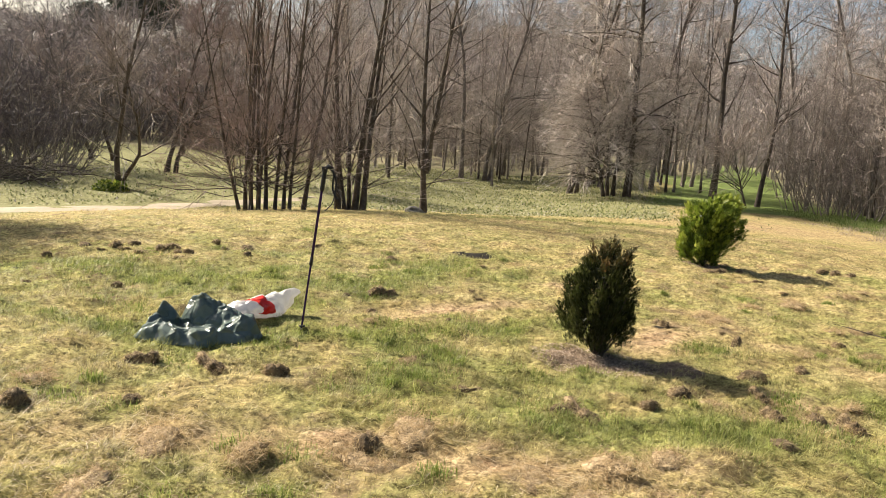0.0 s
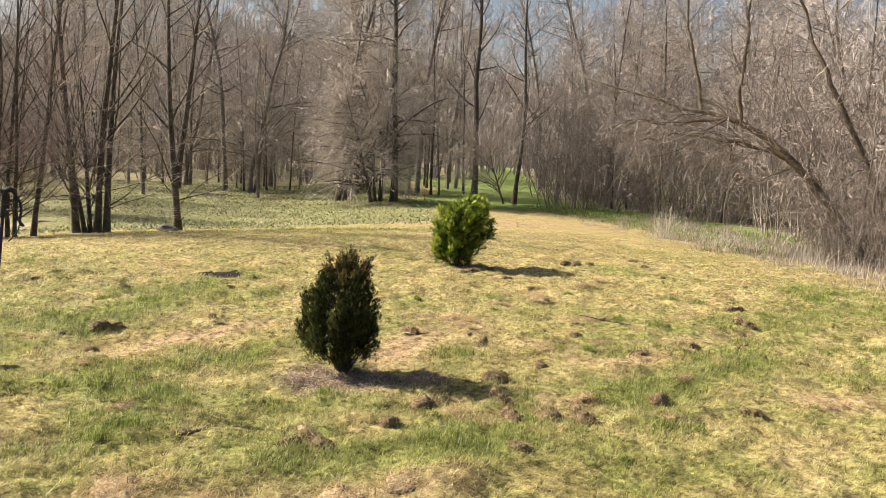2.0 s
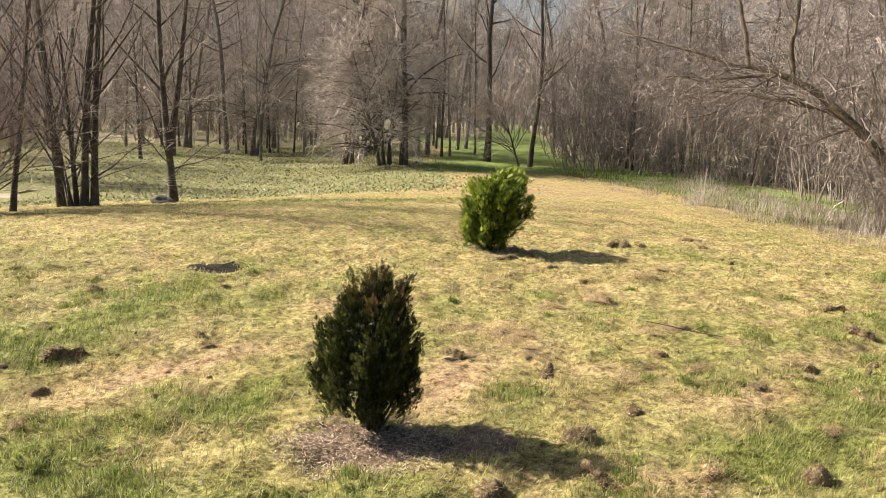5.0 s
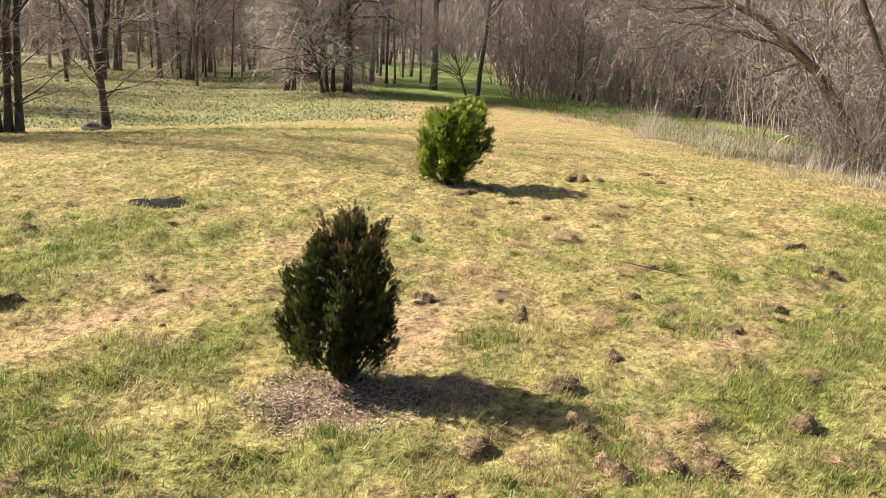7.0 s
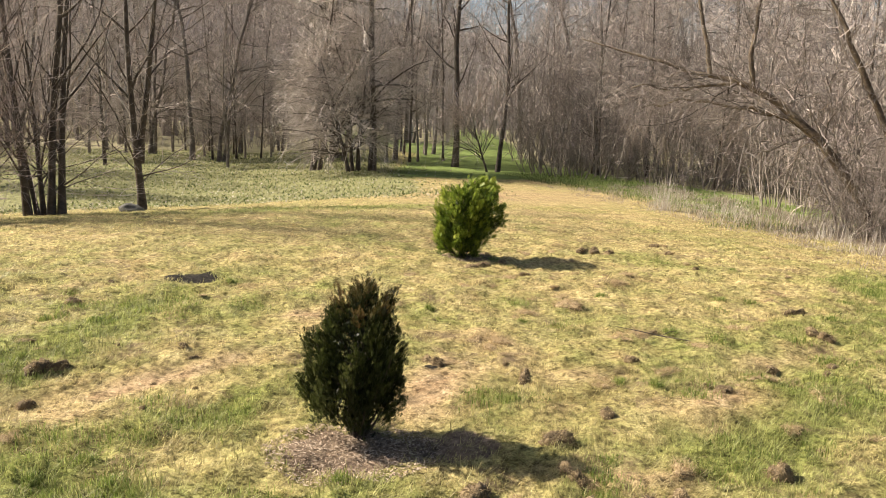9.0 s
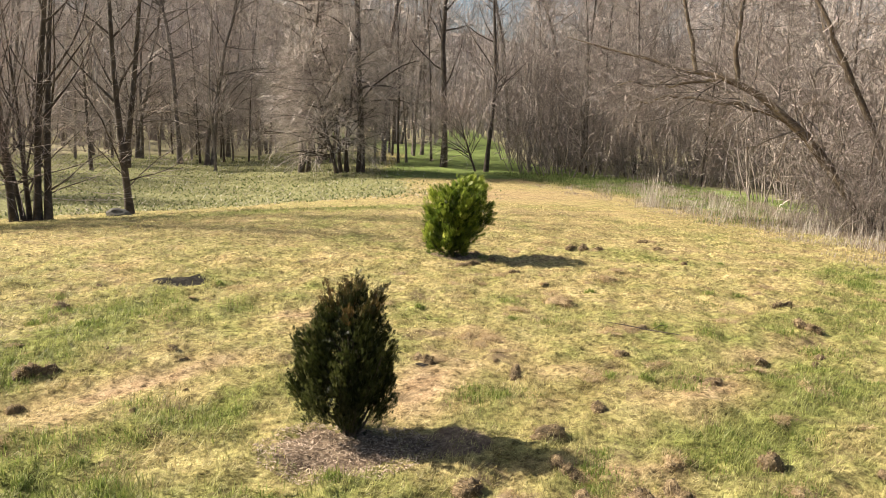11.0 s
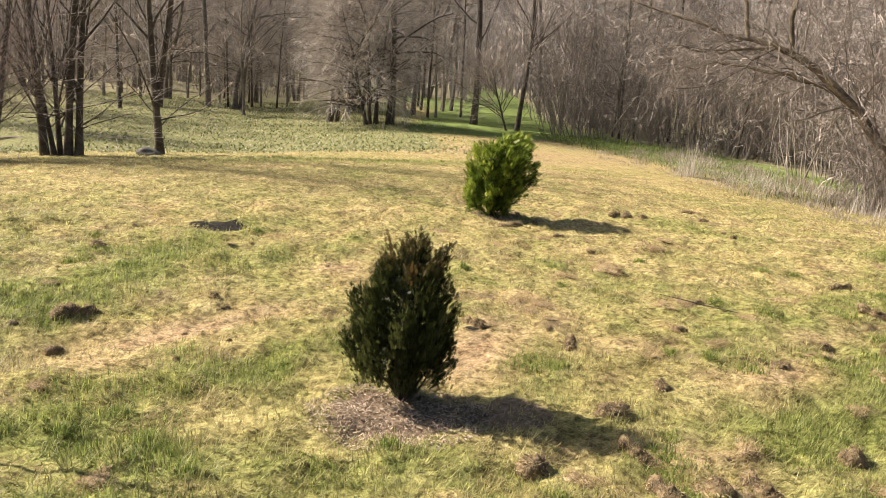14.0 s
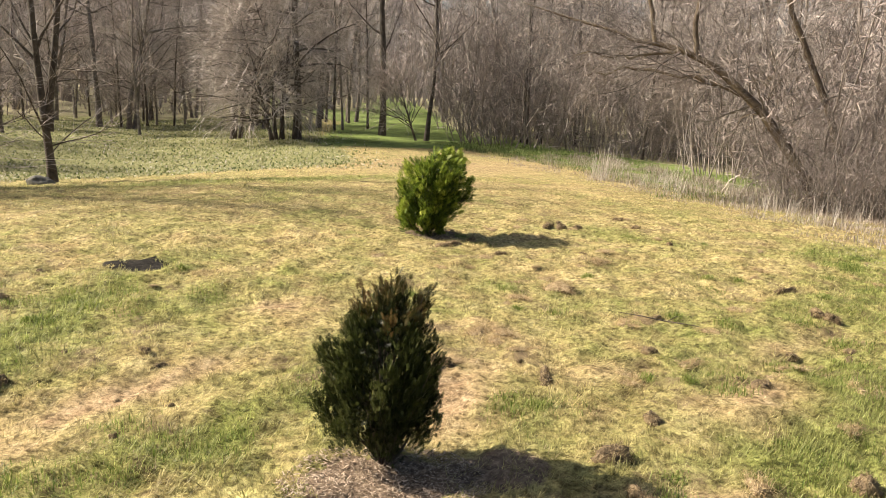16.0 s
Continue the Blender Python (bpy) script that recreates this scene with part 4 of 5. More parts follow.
def thuja(name, at, seed, label, tall, profile, plumes, each, mat, tip_mat, spray=0.04, slim=0.03, bronze=0.9, upright=0.9, stray=(), shade_fill=900):
    """A small thuja: upright plumes of sprays on an uneven outline. profile: share of the height, half width, sideways shift of the middle."""
    rng = np.random.default_rng(seed)
    t = thing(name, at, label, "shrub")
    across = np.array([0.94, -0.33, 0.0])
    hs, rs, cs = (np.array(q) for q in zip(*profile))
    grid = np.linspace(0.05, 1.0, 300)
    weight = np.interp(grid, hs, rs) + 0.02
    h = np.interp((np.arange(plumes) + rng.uniform(0, 1, plumes)) / plumes, np.cumsum(weight) / weight.sum(), grid)
    th = np.arange(plumes) * 2.39996 + rng.normal(0, 0.35, plumes)
    rad = np.interp(h, hs, rs) * rng.uniform(0.70, 1.07, plumes) * (1 + 0.06 * np.sin(2 * th + 5 * h + seed) + 0.06 * np.sin(5 * th - 11 * h))
    tip = np.stack([np.cos(th) * rad, np.sin(th) * rad, h * tall], -1) + across * np.interp(h, hs, cs)[:, None]
    extra = np.array([(across[0] * x - across[1] * y, across[1] * x + across[0] * y, z * tall) for x, y, z in stray]).reshape(-1, 3)
    tip = np.concatenate([tip, extra])
    h = np.concatenate([h, extra[:, 2] / tall])
    n = len(tip)
    low = np.maximum(h - rng.uniform(0.16, 0.34, n), 0.05)
    foot = tip * [0.35, 0.35, 0] + np.stack([0 * h, 0 * h, low * tall], -1)
    bow = (foot + tip) / 2 + (tip - foot) * [0.22, 0.22, -0.10]

    def along(u, who):
        u = u[:, None]
        p = foot[who] * (1 - u) ** 2 + 2 * bow[who] * u * (1 - u) + tip[who] * u ** 2
        d = 2 * (bow[who] - foot[who]) * (1 - u) + 2 * (tip[who] - bow[who]) * u
        return p, unit(d)

    k = 9
    stem = rng.choice(n, 22, replace=False)
    us = np.linspace(0, 1, k)
    sp = np.stack([np.concatenate([[[rng.normal(0, 0.012), rng.normal(0, 0.012), -0.03]], along(us, np.full(k, i))[0]]) for i in stem])
    sr = np.tile(np.linspace(0.009, 0.0022, k + 1), (len(stem), 1))
    for a, b in zip(sp, sr):
        part("stem", quads("stem", *tubes([(a[None], b[None], 5)]), BARK, True), t)

    count = n * each
    who = np.repeat(np.arange(n), each)
    u = np.maximum(rng.uniform(0.25, 1.0, count) ** 0.8, np.where(h[who] < 0.4, rng.uniform(0.45, 0.95, count), 0))
    p, d = along(u, who)
    girth = slim * (1.25 - 0.75 * u ** 2)[:, None]
    p = p + rng.normal(0, 1, p.shape) * girth * [1, 1, 1.2]
    out = unit(p * [1, 1, 0] + 1e-6)
    way = unit(d * 0.7 + out * rng.uniform(0.0, 0.55, (count, 1)) + [0, 0, upright * 0.6] + rng.normal(0, 0.28, p.shape))
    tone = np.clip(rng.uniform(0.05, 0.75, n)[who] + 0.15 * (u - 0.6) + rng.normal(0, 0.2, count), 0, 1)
    top = (h[who] > bronze) & (u > 0.72)
    # inner filler sprays, all in the darkest tone to paint the crown's shaded middle
    inner = rng.uniform(0.22, 0.8, shade_fill)
    ia = rng.uniform(0, 6.28, shade_fill)
    ir = np.interp(inner, hs, rs) * 0.6 * np.sqrt(rng.uniform(0, 1, shade_fill))
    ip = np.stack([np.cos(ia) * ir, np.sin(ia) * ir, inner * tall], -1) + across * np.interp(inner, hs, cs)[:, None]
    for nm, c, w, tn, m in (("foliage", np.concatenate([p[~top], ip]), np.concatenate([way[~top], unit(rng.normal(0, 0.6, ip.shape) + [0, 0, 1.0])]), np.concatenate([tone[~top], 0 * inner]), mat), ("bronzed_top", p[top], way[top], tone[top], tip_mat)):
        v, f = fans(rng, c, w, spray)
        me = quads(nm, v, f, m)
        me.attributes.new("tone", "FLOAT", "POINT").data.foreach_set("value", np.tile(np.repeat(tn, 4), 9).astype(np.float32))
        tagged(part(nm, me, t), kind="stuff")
    return t


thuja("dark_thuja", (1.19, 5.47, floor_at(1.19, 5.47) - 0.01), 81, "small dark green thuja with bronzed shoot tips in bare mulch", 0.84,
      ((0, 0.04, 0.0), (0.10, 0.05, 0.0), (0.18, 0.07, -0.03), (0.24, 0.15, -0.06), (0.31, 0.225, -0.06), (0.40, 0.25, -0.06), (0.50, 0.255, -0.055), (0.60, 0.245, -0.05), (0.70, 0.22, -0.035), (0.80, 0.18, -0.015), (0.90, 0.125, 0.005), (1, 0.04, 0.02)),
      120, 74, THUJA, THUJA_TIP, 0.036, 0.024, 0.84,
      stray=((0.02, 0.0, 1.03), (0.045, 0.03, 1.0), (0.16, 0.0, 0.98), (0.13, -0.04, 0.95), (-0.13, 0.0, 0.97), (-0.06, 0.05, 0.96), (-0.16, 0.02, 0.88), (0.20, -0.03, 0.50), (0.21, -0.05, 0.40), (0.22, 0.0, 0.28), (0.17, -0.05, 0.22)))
thuja("bright_thuja", (3.55, 10.42, floor_at(3.55, 10.42) - 0.01), 82, "small bright green thuja with a lopsided flat top", 0.95,
      ((0, 0.14, -0.03), (0.14, 0.205, -0.075), (0.22, 0.27, -0.05), (0.43, 0.33, -0.01), (0.55, 0.375, 0.03), (0.66, 0.38, 0.065), (0.82, 0.355, 0.07), (0.91, 0.25, 0.15), (1, 0.11, 0.21)),
      85, 46, THUJA_BRIGHT, THUJA_BRIGHT, 0.085, 0.045, 2.0, 0.4,
      stray=((0.46, 0.0, 0.56), (0.44, -0.04, 0.50), (0.30, 0.0, 0.99), (0.2, 0.0, 1.0)), shade_fill=700)

# ---- trekking pole ----
PURPLE = surface("dark_violet_metal", [(0.35, (0.02, 0.012, 0.06)), (0.65, (0.05, 0.025, 0.12))], 20.0, 0.3, 90.0, 0.05, 0.7)
BLACK = surface("black_rubber", [(0.3, (0.012, 0.012, 0.013)), (0.7, (0.035, 0.034, 0.036))], 30.0, 0.7, 200.0, 0.3)
STEEL = surface("worn_steel", [(0.3, (0.3, 0.3, 0.3)), (0.7, (0.5, 0.5, 0.5))], 30.0, 0.35, 200.0, 0.1, 0.9)
pole = thing("trekking_pole", (-0.98, 5.33, floor_at(-0.98, 5.33) - 0.02), "dark violet trekking pole with a black grip stuck in the turf", "trekking pole")
lean_by = unit(np.array([0.10, 0.02, 1.21]))


def tube(points, radii, sides=12):
    p = np.array(points, float)[None]
    return tubes([(p, np.array(radii, float)[None], sides)])


def on_pole(*hs):
    return [lean_by * h for h in hs]


part("lower_shaft", quads("lower_shaft", *tube(on_pole(0.03, 0.5, 0.52), [0.0075, 0.0075, 0.0075]), PURPLE, True), pole)
part("upper_shaft", quads("upper_shaft", *tube(on_pole(0.51, 0.52, 1.05, 1.06), [0.0, 0.0095, 0.0095, 0.009]), PURPLE, True), pole)
part("lock_collar", quads("lock_collar", *tube(on_pole(0.49, 0.495, 0.55, 0.555), [0.0, 0.0125, 0.0125, 0.0]), BLACK, True), pole, "black plastic lock collar")
part("tip", quads("tip", *tube(on_pole(-0.06, 0.0, 0.035), [0.003, 0.005, 0.0075]), STEEL, True), pole, "steel tip")
part("basket", quads("basket", *tube(on_pole(0.04, 0.043, 0.049, 0.052), [0.0, 0.024, 0.024, 0.0], 16), BLACK, True), pole, "small black basket")
grip = part("grip", quads("grip", *tube(on_pole(1.02, 1.03, 1.05, 1.07, 1.09, 1.11, 1.13, 1.15, 1.17, 1.185), [0.0, 0.013, 0.0165, 0.0145, 0.0175, 0.0145, 0.0175, 0.015, 0.019, 0.02]), BLACK, True), pole, "black moulded grip")
part("grip_cap", quads("grip_cap", *tube([lean_by * 1.18 + [-0.022, 0, 0], lean_by * 1.185 + [-0.02, 0, 0.004], lean_by * 1.195 + [0.012, 0, 0.008], lean_by * 1.19 + [0.05, 0, 0], lean_by * 1.188 + [0.052, 0, 0]], [0.0, 0.016, 0.019, 0.012, 0.0]), BLACK, True), grip)
k = np.linspace(0, 1, 22)
loop = np.stack([0.045 + 0.045 * np.sin(k * math.pi) ** 0.6 + 0.012 * np.sin(k * 14), 0.016 * np.sin(k * 2 * math.pi) - 0.004, -0.20 * np.sin(k * math.pi)], -1) + lean_by * 1.18
sv, sf = strips(loop[:-1], loop[1:] - loop[:-1], np.full(21, 0.011), np.tile([0.35, 1.0, 0.1], (21, 1)), 1.0)
strap_mesh = quads("wrist_strap", sv, sf, BLACK, True)
strap = part("wrist_strap", strap_mesh, pole, "black webbing wrist strap hanging loose")
strap.modifiers.new("thickness", "SOLIDIFY").thickness = 0.004
k = np.linspace(0, 1, 12)
part("strap_tail", quads("strap_tail", *tube(np.stack([0.075 - 0.06 * k ** 2, 0 * k, -0.19 - 0.10 * k], -1) + lean_by * 1.18, np.full(12, 0.004), 5), BLACK, True), pole)

# ---- crumpled bags ----


def plastic(name, dark, light, clear):
    m, t = material(name)
    co = t.nodes.new("ShaderNodeTexCoord").outputs["Object"]
    col = ramp(t, noise_of(t, co, 5.0, 5.0), [(0.35, dark), (0.7, light)])
    warped = mix(t, 0.12, co, node(t, "ShaderNodeTexNoise", {"Vector": co}, Scale=6.0).outputs["Color"])
    creases = t.nodes.new("ShaderNodeTexVoronoi")
    creases.feature = "DISTANCE_TO_EDGE"
    creases.inputs["Scale"].default_value = 6.5
    t.links.new(warped, creases.inputs["Vector"])
    b0 = node(t, "ShaderNodeBump", {"Height": creases.outputs["Distance"]}, Strength=1.0, Distance=0.07)
    bp = node(t, "ShaderNodeBump", {"Height": noise_of(t, co, 30.0, 3.0, 0.5), "Normal": b0.outputs["Normal"]}, Strength=0.35, Distance=0.01)
    p = node(t, "ShaderNodeBsdfPrincipled", {"Base Color": col, "Normal": bp.outputs["Normal"]}, Roughness=0.22)
    tr = node(t, "ShaderNodeBsdfTranslucent", {"Color": col})
    mx = t.nodes.new("ShaderNodeMixShader")
    mx.inputs[0].default_value = clear
    t.links.new(p.outputs[0], mx.inputs[1])
    t.links.new(tr.outputs[0], mx.inputs[2])
    finish(t, mx.outputs[0])
    return m


GREY_PLASTIC = plastic("grey_green_film", (0.13, 0.175, 0.15), (0.25, 0.305, 0.27), 0.42)
WHITE_PLASTIC = plastic("white_film", (0.72, 0.70, 0.68), (0.85, 0.84, 0.82), 0.4)
RED_PLASTIC = plastic("red_printed_film", (0.62, 0.02, 0.015), (0.75, 0.05, 0.03), 0.3)


def crumple(p, scale, seed):
    """Sharp folds: how far film stands out at a place."""
    v = Vector(p) * scale + Vector((seed, seed * 1.7, 0.3 * seed))
    a = 1 - 3.2 * abs(noise.noise(v)) ** 0.8
    b = 1 - 3.0 * abs(noise.noise(v * 2.1))
    return 0.7 * a + 0.3 * b


def sack(seed, lobes, fold, scale):
    """Crumpled film over several bulges (x, y, z, rx, ry, rz), flat on the ground."""
    bm = bmesh.new()
    bmesh.ops.create_icosphere(bm, subdivisions=5, radius=1.0)
    for v in bm.verts:
        d = v.co.normalized()
        best = 0.02
        for x, y, z, rx, ry, rz in lobes:
            # how far the ray from the middle reaches inside this bulge
            o = Vector((-x / rx, -y / ry, (0.10 - z) / rz))
            q = Vector((d.x / rx, d.y / ry, d.z / rz))
            A, B, C = q.dot(q), o.dot(q), o.dot(o) - 1
            disc = B * B - A * C
            if disc > 0:
                best = max(best, (-B + math.sqrt(disc)) / A)
        p = d * best + Vector((0, 0, 0.10))
        p += d * fold * crumple(p, scale, seed) * min(1.0, best / 0.15)
        p.z = max(p.z, 0.004 + 0.012 * (1 + crumple(p, 9, seed + 3)))
        v.co = p
    return bm


bag = thing("plastic_sack", Matrix.Translation((-1.63, 5.12, floor_at(-1.63, 5.12) + 0.01)) @ Matrix.Diagonal((0.92, 0.92, 0.80, 1.0)), "crumpled grey-green plastic sack lying on the turf", "plastic bag")


def slumped_film(seed, half_x, half_y, bulges, creases):
    """A slack sheet of film lying over itself: bulges (x, y, radius, height), many sharp creases, a ragged outline, edges tucked to the ground."""
    rng = np.random.default_rng(seed)
    n, k = 120, 84
    U, W = np.meshgrid(np.linspace(-1, 1, n), np.linspace(-1, 1, k))
    a = np.arctan2(W, U)
    square = np.maximum(np.abs(U), np.abs(W)) / np.maximum(np.hypot(U, W), 1e-9)
    edge = 1 + 0.10 * np.sin(2 * a + 0.6) + 0.07 * np.sin(5 * a + 2.0) + 0.04 * np.sin(9 * a)
    X, Y = U * square * half_x * edge, W * square * half_y * edge
    rim = np.maximum(np.abs(U), np.abs(W))
    Z = 0.05 + 0 * X
    for x, y, r, h in bulges:
        Z = np.maximum(Z, h * np.clip(1 - ((X - x) / r) ** 2 - ((Y - y) / (r * 0.8)) ** 2, 0, 1) ** 0.8 + 0.03)
    for _ in range(creases):
        c, t = rng.uniform(-1, 1, 2) * [half_x, half_y], rng.uniform(0, math.pi)
        d, e = (X - c[0]) * math.cos(t) + (Y - c[1]) * math.sin(t), (Y - c[1]) * math.cos(t) - (X - c[0]) * math.sin(t)
        w = rng.uniform(0.018, 0.06)
        Z = Z + rng.uniform(-0.026, 0.03) * np.clip(1 - np.abs(d) / w, 0, 1) * np.exp(-(e / rng.uniform(0.08, 0.2)) ** 2)
    Z = Z * (1 - ease(0.86, 1.0, rim)) ** 0.6 + 0.012
    X = X + 0.12 * (Z - 0.08) * np.sin(9 * Y + 1) * (1 - rim)
    i = np.arange(n * k).reshape(k, n)
    return quads("film", np.stack([X, Y, np.maximum(Z, 0.012)], -1).reshape(-1, 3), np.stack([i[:-1, :-1], i[:-1, 1:], i[1:, 1:], i[1:, :-1]], -1).reshape(-1, 4), GREY_PLASTIC, True)


film = part("film", slumped_film(4, 0.40, 0.37, ((-0.34, 0.12, 0.15, 0.18), (-0.38, -0.02, 0.12, 0.13), (-0.03, 0.16, 0.19, 0.25), (0.14, 0.12, 0.2, 0.19), (0.28, 0.04, 0.2, 0.14), (0.08, -0.20, 0.25, 0.09), (-0.22, -0.2, 0.2, 0.08)), 150), bag)
film.modifiers.new("thickness", "SOLIDIFY").thickness = 0.002
white = thing("carrier_bag", Matrix.Translation((-1.34, 5.58, floor_at(-1.34, 5.58) - 0.005)) @ Euler((0, 0, radians(48))).to_matrix().to_4x4() @ Matrix.Scale(0.82, 4), "crumpled white carrier bag with red print beside the sack", "plastic bag")
wb = sack(9.0, ((0.0, 0.0, 0.06, 0.28, 0.14, 0.13), (0.17, 0.0, 0.12, 0.2, 0.085, 0.09), (0.34, 0.0, 0.20, 0.13, 0.03, 0.035), (-0.2, 0.02, 0.05, 0.14, 0.14, 0.12)), 0.03, 7.0)
rb = bmesh.new()
vmap = {}
for f in wb.faces:
    c = f.calc_center_median()
    if -0.14 < c.x + 0.5 * c.y + 0.02 * crumple(c, 14, 2) < -0.01 and c.z > 0.07 and c.y < 0.06:
        vs = []
        for v in f.verts:
            if v.index not in vmap:
                vmap[v.index] = rb.verts.new(v.co + v.normal * 0.004)
            vs.append(vmap[v.index])
        rb.faces.new(vs)
wfilm = part("film", (wb, WHITE_PLASTIC), white)
part("red_print", (rb, RED_PLASTIC), white, "red printed band")

# ---- dug clods of turf ----


def turf_clod(at, seed, label, size, flat, straw, mat, soil):
    rng = np.random.default_rng(seed)
    t = thing("turf_clod", at, label, "turf clod", "dug turf clods")
    lumps = 7 if flat < 0.5 else 4
    mid = rng.normal(0, 0.36, (lumps, 3)) * size * [1, 1, 0]
    mid[0] = 0
    big = size * rng.uniform(0.3, 0.62, lumps)
    big[0] = size * 0.6
    bm = bmesh.new()
    bmesh.ops.create_icosphere(bm, subdivisions=3, radius=1.0)
    for v in bm.verts:
        d = v.co.normalized()
        far = size * 0.2
        for c, r in zip(mid, big):
            along = d.x * c[0] + d.y * c[1]
            inside = along * along - c[0] ** 2 - c[1] ** 2 + r * r
            if inside > 0:
                far = max(far, along + math.sqrt(inside))
        far *= (0.62 if flat < 0.5 else 0.92) * (1 + 0.35 * noise.noise(d * 3.0 + Vector((seed, 0, 0))) + 0.35 * noise.noise(d * 8.0 + Vector((0, seed, 0))))
        v.co = Vector((d.x * far, d.y * far, max(d.z * far * flat * 1.1 + size * flat * 0.2, -0.02)))
    part("soil_lump", (bm, soil), t)
    n = int(straw * 2.4)
    pick = rng.choice(lumps, n, p=big ** 2 / (big ** 2).sum())
    u = unit(rng.normal(0, 1, (n, 3)) + [0, 0, 0.4])
    u[:, 2] = np.abs(u[:, 2])
    root = mid[pick] + u * (big[pick] * rng.uniform(0.3 if flat < 0.5 else 0.6, 1.12, n))[:, None] * [1, 1, flat * 1.2] + [0, 0, size * flat * 0.08]
    bunch = unit(rng.normal(0, 1, (lumps * 6, 3)) * [1, 1, 0.5])[pick * 6 + rng.integers(0, 6, n)]
    way = unit(bunch * 0.9 + rng.normal(0, 0.5, (n, 3)) * [1, 1, 0.6] + u * 0.3) * rng.uniform(0.012, 0.05 if flat < 0.5 else 0.03, (n, 1))
    v, f = strips(root, way, rng.uniform(0.0006, 0.0015, n), rng.normal(0, 1, (n, 3)), 0.4, rng.uniform(-0.1, 0.4, n), True)
    tagged(part("dead_grass", quads("dead_grass", v, f, mat), t), kind="stuff")
    return t


cr = np.random.default_rng(8)


def clods(templates, places, sizes):
    for i, (x, y) in enumerate(places):
        m = Matrix.Translation((x, y, floor_at(x, y) - 0.012)) @ Euler((cr.normal(0, 0.14), cr.normal(0, 0.14), cr.uniform(0, 6.28))).to_matrix().to_4x4()
        c = copy_thing(templates[i % len(templates)], m)
        s = 1.28 * cr.uniform(*sizes)
        c.scale = (s * cr.uniform(0.85, 1.25), s * cr.uniform(0.8, 1.15), s * cr.uniform(0.9, 1.5))


STRAWY = leafy("matted_straw", blades_of((0.28, 0.195, 0.10), (0.46, 0.345, 0.19), (0.62, 0.50, 0.31)), 0.4)
EARTHY = leafy("earthy_roots", blades_of((0.13, 0.092, 0.05), (0.30, 0.22, 0.12), (0.52, 0.41, 0.24)), 0.35)
DARK_CLODS = [turf_clod(spot(0.18, 4.42), 3, "dark earthy clod of upturned turf with matted roots", 0.075, 0.8, 420, EARTHY, CLOD),
              turf_clod(spot(0.71, 4.14), 5, "dark earthy clod of upturned turf with matted roots", 0.06, 1.0, 380, EARTHY, CLOD),
              turf_clod(spot(-2.42, 8.28), 6, "dark earthy clod of upturned turf with matted roots", 0.085, 0.6, 420, EARTHY, CLOD)]
STRAW_CLODS = [turf_clod(spot(-0.25, 4.68), 7, "loose heap of straw-coloured dug turf", 0.14, 0.26, 520, STRAWY, CLOD_DRY),
               turf_clod(spot(0.49, 3.28), 9, "loose heap of straw-coloured dug turf", 0.17, 0.24, 640, STRAWY, CLOD_DRY)]
SCRAPS = [turf_clod(spot(2.9, 6.6), 12, "small scrap of dry scraped turf", 0.09, 0.3, 260, STRAWY, CLOD_DRY), turf_clod(spot(4.3, 7.3), 14, "small scrap of dry scraped turf", 0.1, 0.35, 260, STRAWY, CLOD_DRY)]
clods(DARK_CLODS, ((0.87, 4.13), (1.29, 4.34), (1.59, 4.73), (2.11, 4.76), (2.67, 5.42), (2.19, 5.15), (-1.33, 4.44), (-0.95, 4.45), (1.62, 4.77), (-0.56, 6.94), (-0.58, 6.5), (-0.3, 3.5)), (0.75, 1.1))
clods(DARK_CLODS, ((2.05, 4.41), (2.3, 4.42), (1.88, 3.91), (-1.8, 4.47), (-2.07, 3.61), (-1.58, 3.82), (-2.92, 8.03), (-2.73, 6.28), (-0.6, 8.58), (5.3, 6.47), (4.39, 6.02), (6.47, 10.32)), (0.7, 1.05))
clods(DARK_CLODS, ((5.27, 10.55), (5.57, 10.34), (5.4, 10.45), (3.51, 9.7), (4.89, 5.94), (3.59, 5.56), (2.51, 4.38), (3.13, 4.51), (-2.2, 8.4), (-2.6, 8.6), (-3.4, 8.3), (-3.8, 8.0), (-3.1, 7.7), (-3.9, 7.4)), (0.6, 1.0))
clods(STRAW_CLODS, ((-0.43, 3.46), (-0.07, 3.68), (0.28, 3.55), (-0.26, 3.33), (0.82, 3.47), (1.24, 3.61), (-0.85, 3.31), (-1.23, 3.29), (-2.14, 3.91), (-1.35, 2.83), (0.1, 3.15), (0.75, 3.15), (1.1, 3.2)), (0.6, 1.15))
clods(STRAW_CLODS, ((2.14, 4.72), (2.31, 4.4), (2.47, 7.01), (2.6, 6.94), (2.43, 6.95), (4.08, 5.94), (3.45, 6.04), (4.78, 5.58), (6.9, 7.94), (3.84, 6.92), (-0.56, 5.77), (-0.18, 4.89), (1.72, 4.62)), (0.4, 0.8))
clods(DARK_CLODS, ((1.95, 6.5), (-2.1, 8.1), (-3.5, 8.05), (-2.7, 7.9)), (0.6, 1.1))
clods(DARK_CLODS[1:2], ((0.29, 7.17), (3.45, 9.75), (2.66, 5.4)), (0.5, 0.6))
small = [(x, y) for x, y in zip(cr.uniform(1.5, 7.5, 170), cr.uniform(4.2, 11, 170)) if x < right_edge(y) - 0.6 and x > (y - 5) * 0.25 + 1.2][:100]
clods(SCRAPS + DARK_CLODS[:1] + STRAW_CLODS + SCRAPS + DARK_CLODS[1:2] + SCRAPS, small, (0.3, 0.85))
clods(DARK_CLODS + STRAW_CLODS, [(x, y) for x, y in zip(cr.uniform(-4.5, 0.5, 36), cr.uniform(5.5, 9.5, 36))], (0.2, 0.45))

# ---- grass ----


